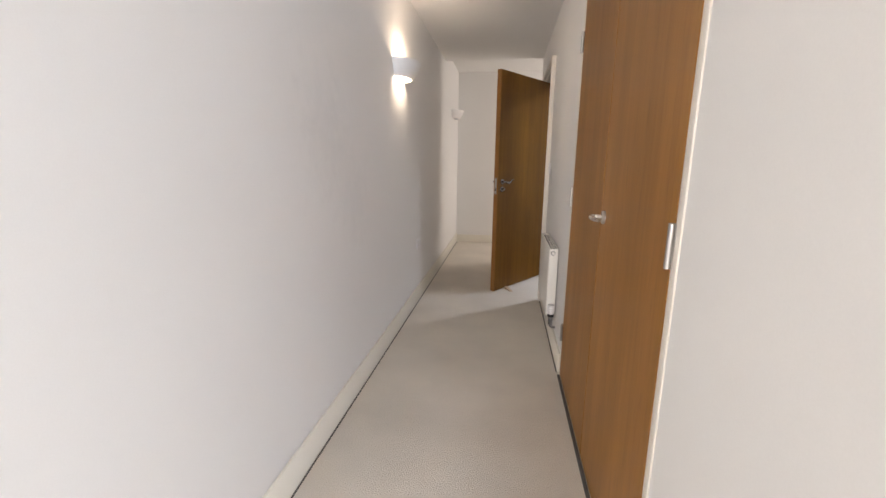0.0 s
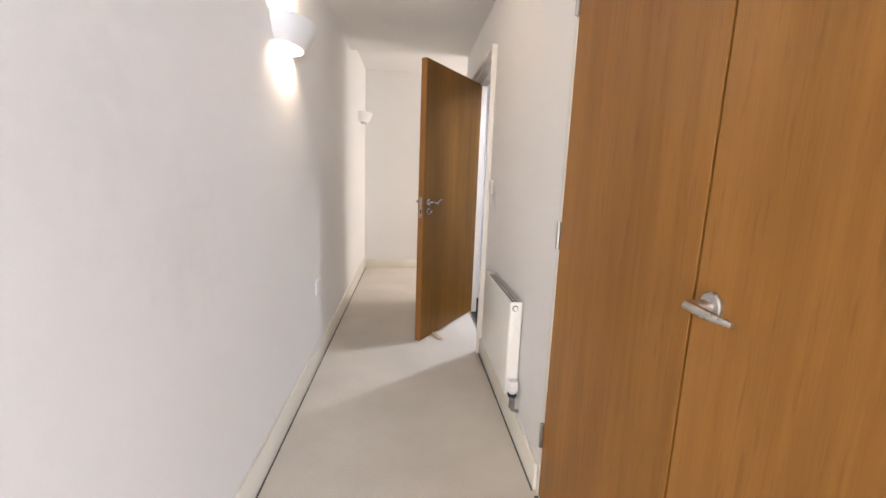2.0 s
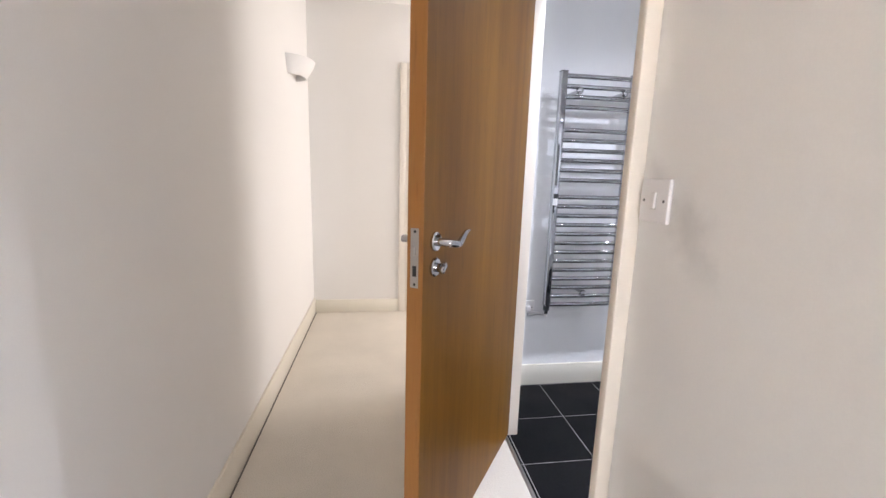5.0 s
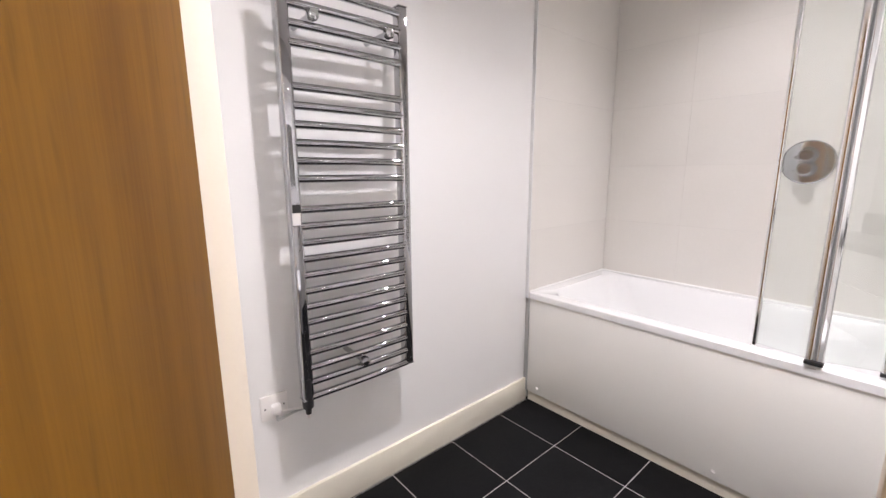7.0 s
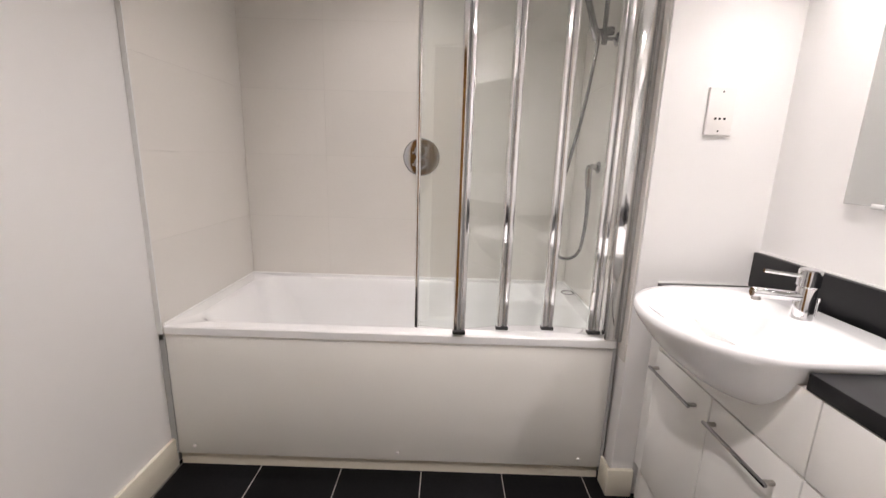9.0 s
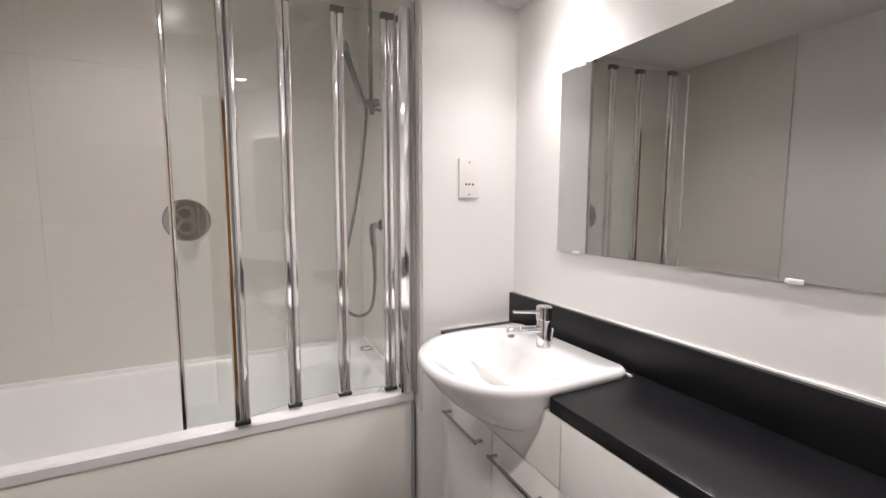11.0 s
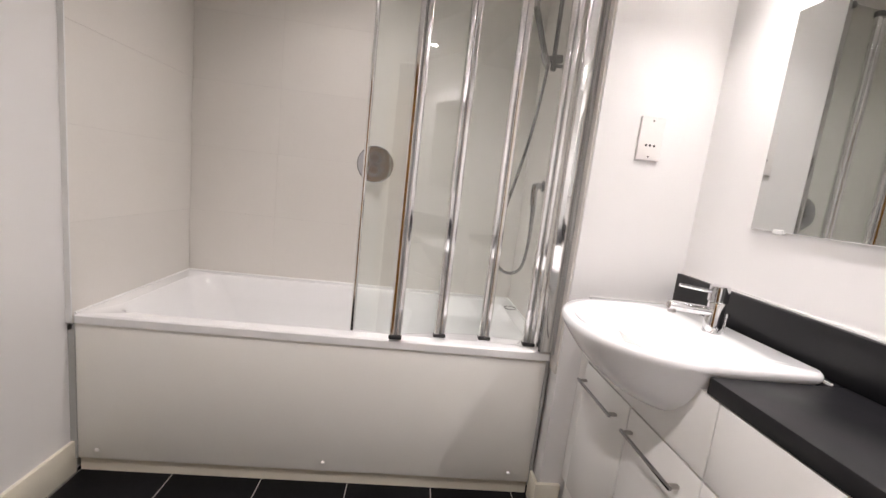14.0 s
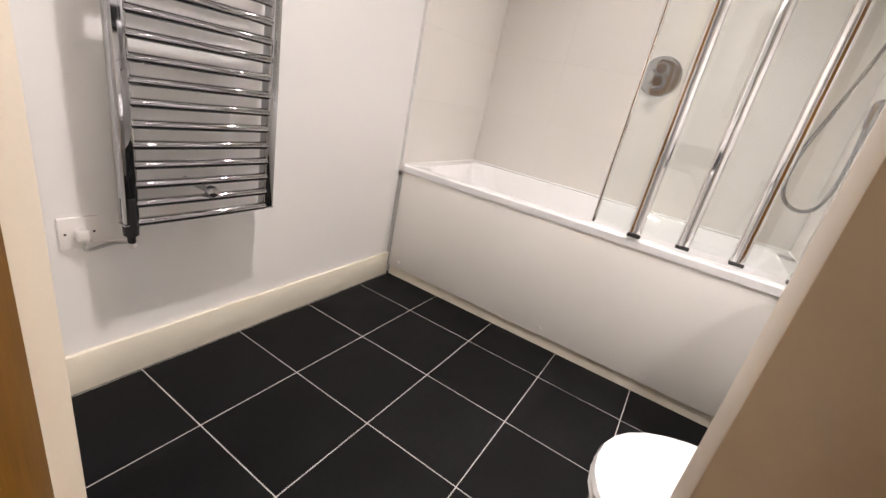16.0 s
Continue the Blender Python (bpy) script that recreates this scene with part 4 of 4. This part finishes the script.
part("lever", tube(bmesh.new(), [(TX, TY + 0.018, 1.006), (TX + 0.008, TY + 0.06, 1.009), (TX + 0.014, TY + 0.108, 1.014)], [0.0055, 0.005, 0.0048]), M_TAP, tap)
part("pop_up_knob", turned(bmesh.new(), (TX, TY - 0.036, 0.886), (0, 0, 1), [(0, 0.003), (0.05, 0.003), (0.052, 0.007), (0.062, 0.007)], 12), M_TAP, tap)

# toilet
TCX = -0.785
wc = thing("toilet", (TCX, -1.2, 0), "white ceramic toilet with a closed seat lid", "toilet")
part("pan", skin(bmesh.new(), [dee(TCX, 0.11, CF, -1.24, -1.07, -0.003, 0.03), dee(TCX, 0.115, CF, -1.24, -1.05, 0.08, 0.03), dee(TCX, 0.15, CF, -1.22, -1.0, 0.27, 0.03), dee(TCX, 0.180, CF, -1.20, -0.955, 0.37, 0.03), dee(TCX, 0.184, CF, -1.20, -0.952, 0.398, 0.03)]), M_CERAM, wc)
part("seat", skin(bmesh.new(), [dee(TCX, 0.190, -1.44, -1.19, -0.947, 0.400, 0.04), dee(TCX, 0.193, -1.442, -1.19, -0.943, 0.408, 0.04), dee(TCX, 0.190, -1.44, -1.19, -0.947, 0.416, 0.04)]), M_CERAM, wc)
part("lid", skin(bmesh.new(), [dee(TCX, 0.190, -1.44, -1.19, -0.947, 0.418, 0.04), dee(TCX, 0.194, -1.443, -1.19, -0.943, 0.426, 0.04), dee(TCX, 0.190, -1.44, -1.19, -0.947, 0.436, 0.04), dee(TCX, 0.13, -1.36, -1.19, -1.01, 0.441, 0.04)]), M_CERAM, wc)
for s in (-1, 1):
    part("hinge", rod(bmesh.new(), (TCX + s * 0.07 - 0.02, -1.452, 0.415), (TCX + s * 0.07 + 0.02, -1.452, 0.415), 0.012), M_CHROME, wc)

# mirror
mir = thing("mirror", (-0.57, YMIR, 1.186), "large frameless wall mirror held by clear clips", "mirror")
part("glass", one(-1.022, -0.115, YMIR + 0.003, YMIR + 0.009, 1.186, 1.786, bevel=0.001, seg=1), M_MIRROR, mir)
M_CLIP = surface("clear_plastic_clip", (0.75, 0.75, 0.74), 0.2, vary=0.03, big=20, fine=100, bump=0)
for x in (-0.21, -0.81):
    for z0 in (1.180, 1.780):
        part("clip", one(x - 0.016, x + 0.016, YMIR + 0.001, YMIR + 0.013, z0, z0 + 0.013, bevel=0.002), M_CLIP, mir, "clear plastic clip")

# shaver socket
m = pose(XST, -1.602, 1.445, 0, 0, 90)
sh = switch_plate("shaver_socket", m, 0.086, 0.146, "white shaver socket on the pier beside the bath", "shaver socket")
screws(sh, m, ((0, 0.060), (0, -0.060)))
for x in (-0.015, 0.0, 0.014):
    part("pin_hole", placed(turned(bmesh.new(), (x, 0.0088, -0.022), (0, 1, 0), [(0, 0.0042), (0.0007, 0.0042)], 12), m), M_DARK, sh)

# towel rail
tr = thing("towel_rail", (-0.84, YRAD, 0.54), "ladder towel rail in chrome with bowed bars", "towel rail")
TX0, TX1, TYR = -1.037, -0.645, 0.232
for x in (TX0, TX1):
    up = part("upright", one(x - 0.018, x + 0.018, TYR - 0.012, TYR + 0.026, 0.536, 1.768, bevel=0.007, seg=3), M_LADDER, tr)
    for zz in (0.534, 1.766):
        part("end_cap", one(x - 0.0185, x + 0.0185, TYR - 0.0125, TYR + 0.0265, zz, zz + 0.004, bevel=0.001), M_LADDER, up)
ZBAR = [1.745 - 0.0505 * k for k in range(4)] + [1.480 - 0.051 * k for k in range(6)] + [1.136 - 0.0496 * k for k in range(13)]
first = None
for zz in ZBAR:
    if first is None:
        first = part("bar", tube(bmesh.new(), [(TX0 + 0.012, TYR - 0.002, zz), (-0.94, TYR - 0.005, zz), (-0.841, TYR - 0.0065, zz), (-0.742, TYR - 0.005, zz), (TX1 - 0.012, TYR - 0.002, zz)], 0.0122, n=12, steps=5), M_LADDER, tr)
    else:
        o = new("bar", first.data)
        o.parent, o.location = tr, (0, 0, zz - ZBAR[0])
for x, z in ((-0.957, 1.672), (-0.707, 1.672), (-0.840, 0.610)):
    b = part("wall_bracket", rod(bmesh.new(), (x, TYR - 0.014, z), (x, YRAD, z), 0.009), M_LADDER, tr)
    part("knob", turned(bmesh.new(), (x, TYR - 0.012, z), (0, -1, 0), [(0, 0.017), (0.012, 0.0175), (0.018, 0.014), (0.02, 0.006)]), M_CHROME, b)
el = part("heating_element", turned(bmesh.new(), (TX0, TYR + 0.004, 0.536), (0, 0, -1), [(-0.07, 0.0185), (0.0, 0.0185), (0.03, 0.017), (0.032, 0.010), (0.052, 0.009)], 20), M_RUBBER, tr, "black plastic heating element head")
part("cable", tube(bmesh.new(), [(TX0, TYR + 0.004, 0.49), (TX0 + 0.002, TYR + 0.008, 0.468), (TX0 + 0.03, TYR + 0.06, 0.452), (TX0 + 0.02, YRAD - 0.014, 0.448), (TX0 - 0.05, YRAD - 0.012, 0.462)], 0.0038, n=8), M_PLAST, el)
part("tag", one(TX0 - 0.014, TX0 + 0.010, TYR - 0.0135, TYR - 0.0125, 1.092, 1.128), M_PLAST, tr, "small white paper tag")
part("tag_clip", one(TX0 - 0.012, TX0 + 0.012, TYR - 0.0145, TYR - 0.0125, 1.128, 1.152), M_RUBBER, tr, "small black tag clip")

m = pose(-1.108, YRAD, 0.486, 0, 0, 180)
fs = switch_plate("fused_spur", m, 0.086, 0.086, "white fused outlet under the towel rail", "socket")
pg = part("plug", placed(one(-0.016, 0.014, 0.0085, 0.032, -0.020, 0.015, bevel=0.008, seg=3), m), M_PLAST, fs, "white moulded plug")
part("lead", tube(bmesh.new(), [(-1.106, YRAD - 0.022, 0.458), (-1.104, YRAD - 0.020, 0.442), (-1.085, YRAD - 0.010, 0.436), (-1.04, YRAD - 0.007, 0.441), (-0.985, YRAD - 0.006, 0.437)], 0.0045, n=8), M_SEAL, pg, "grey flex along the wall")
screws(fs, m, ((-0.030, 0), (0.030, 0)))

# downlights
for sx, sy, sz in SPOTS:
    dl = thing("downlight", (sx, sy, sz), "recessed round ceiling downlight, lit, with a white bezel", "downlight", "bathroom downlights")
    part("bezel", turned(bmesh.new(), (sx, sy, sz), (0, 0, -1), [(0.0005, 0.047), (0.004, 0.046), (0.006, 0.036), (0.001, 0.028)], 32), M_PLAST, dl)
    part("lens", turned(bmesh.new(), (sx, sy, sz - 0.0022), (0, 0, -1), [(0, 0.026), (0.0015, 0.025)], 28), M_LAMP, dl)

# ---- tiles ----


def pieces(name, spans_a, spans_b, axis, face, depth, gap, material, parent):
    """Tiles in a plane; spans are (start, end) along the two axes of that plane."""
    cache = {}
    for a0, a1 in spans_a:
        for b0, b1 in spans_b:
            w, h = round(a1 - a0 - gap, 4), round(b1 - b0 - gap, 4)
            if w < 0.008 or h < 0.008:
                continue
            if (w, h) not in cache:
                lo, hi = min(0, depth), max(0, depth)
                dims = {"x": (lo, hi, -w / 2, w / 2, -h / 2, h / 2), "y": (-w / 2, w / 2, lo, hi, -h / 2, h / 2), "z": (-w / 2, w / 2, -h / 2, h / 2, lo, hi)}[axis]
                cache[(w, h)] = mesh_of(name, one(*dims, bevel=0.0005, seg=1), material)
            o = new(name, cache[(w, h)])
            ca, cb = (a0 + a1) / 2, (b0 + b1) / 2
            o.location = {"x": (face, ca, cb), "y": (ca, face, cb), "z": (ca, cb, face)}[axis]
            o.parent = parent


def cuts(lo, hi, lines):
    e = [lo] + [v for v in sorted(lines) if lo < v < hi] + [hi]
    return list(zip(e, e[1:]))


S = 0.333
pieces("floor_tile", cuts(-1.348, 0.28, [-S * k for k in range(-1, 6)]), cuts(YMIR + 0.01, YRAD - 0.002, [-S * k for k in range(-1, 7)]), "z", -0.004, 0.004 - 0.0005, 0.0033, M_FTILE, FLOOR_B)
ROWS = cuts(0.6, ZB - 0.001, [0.617 + 0.327 * k for k in range(7)])
wb = bpy.data.objects["wall_bath_back"]
pieces("wall_tile", cuts(YTAP, 0.335, [-0.095 - 0.6 * k for k in range(-1, 4)]), ROWS, "x", XBACK + 0.008, -0.008, 0.0016, M_TILE, wb)
pieces("wall_tile", cuts(XST + 0.006, XBACK, []), ROWS, "y", YTAP - 0.008, 0.008, 0.0016, M_TILE, bpy.data.objects["wall_bath_end"])
pieces("wall_tile", cuts(0.212, XBACK, []), ROWS, "y", YRAD - 0.009, -0.009, 0.0016, M_TILE, bpy.data.objects["wall_bath_rail"])
struct("trim_tile_backing", boxes((0.2135, XBACK + 0.004, YRAD - 0.0168, YRAD, 0.56, ZB - 0.002), (XST + 0.007, XBACK + 0.004, YTAP - 0.008, YTAP - 0.0012, 0.56, ZB - 0.002), (XBACK + 0.0012, XBACK + 0.008, YTAP + 0.001, 0.33, 0.58, ZB - 0.002)), M_GROUT, "adhesive bed behind the wall tiles", "tile backing")
struct("trim_tile_edge", one(0.207, 0.2125, YRAD - 0.0185, YRAD, 0.586, ZB), M_CLIP, "grey tile edge trim beside the bath", "tile trim")
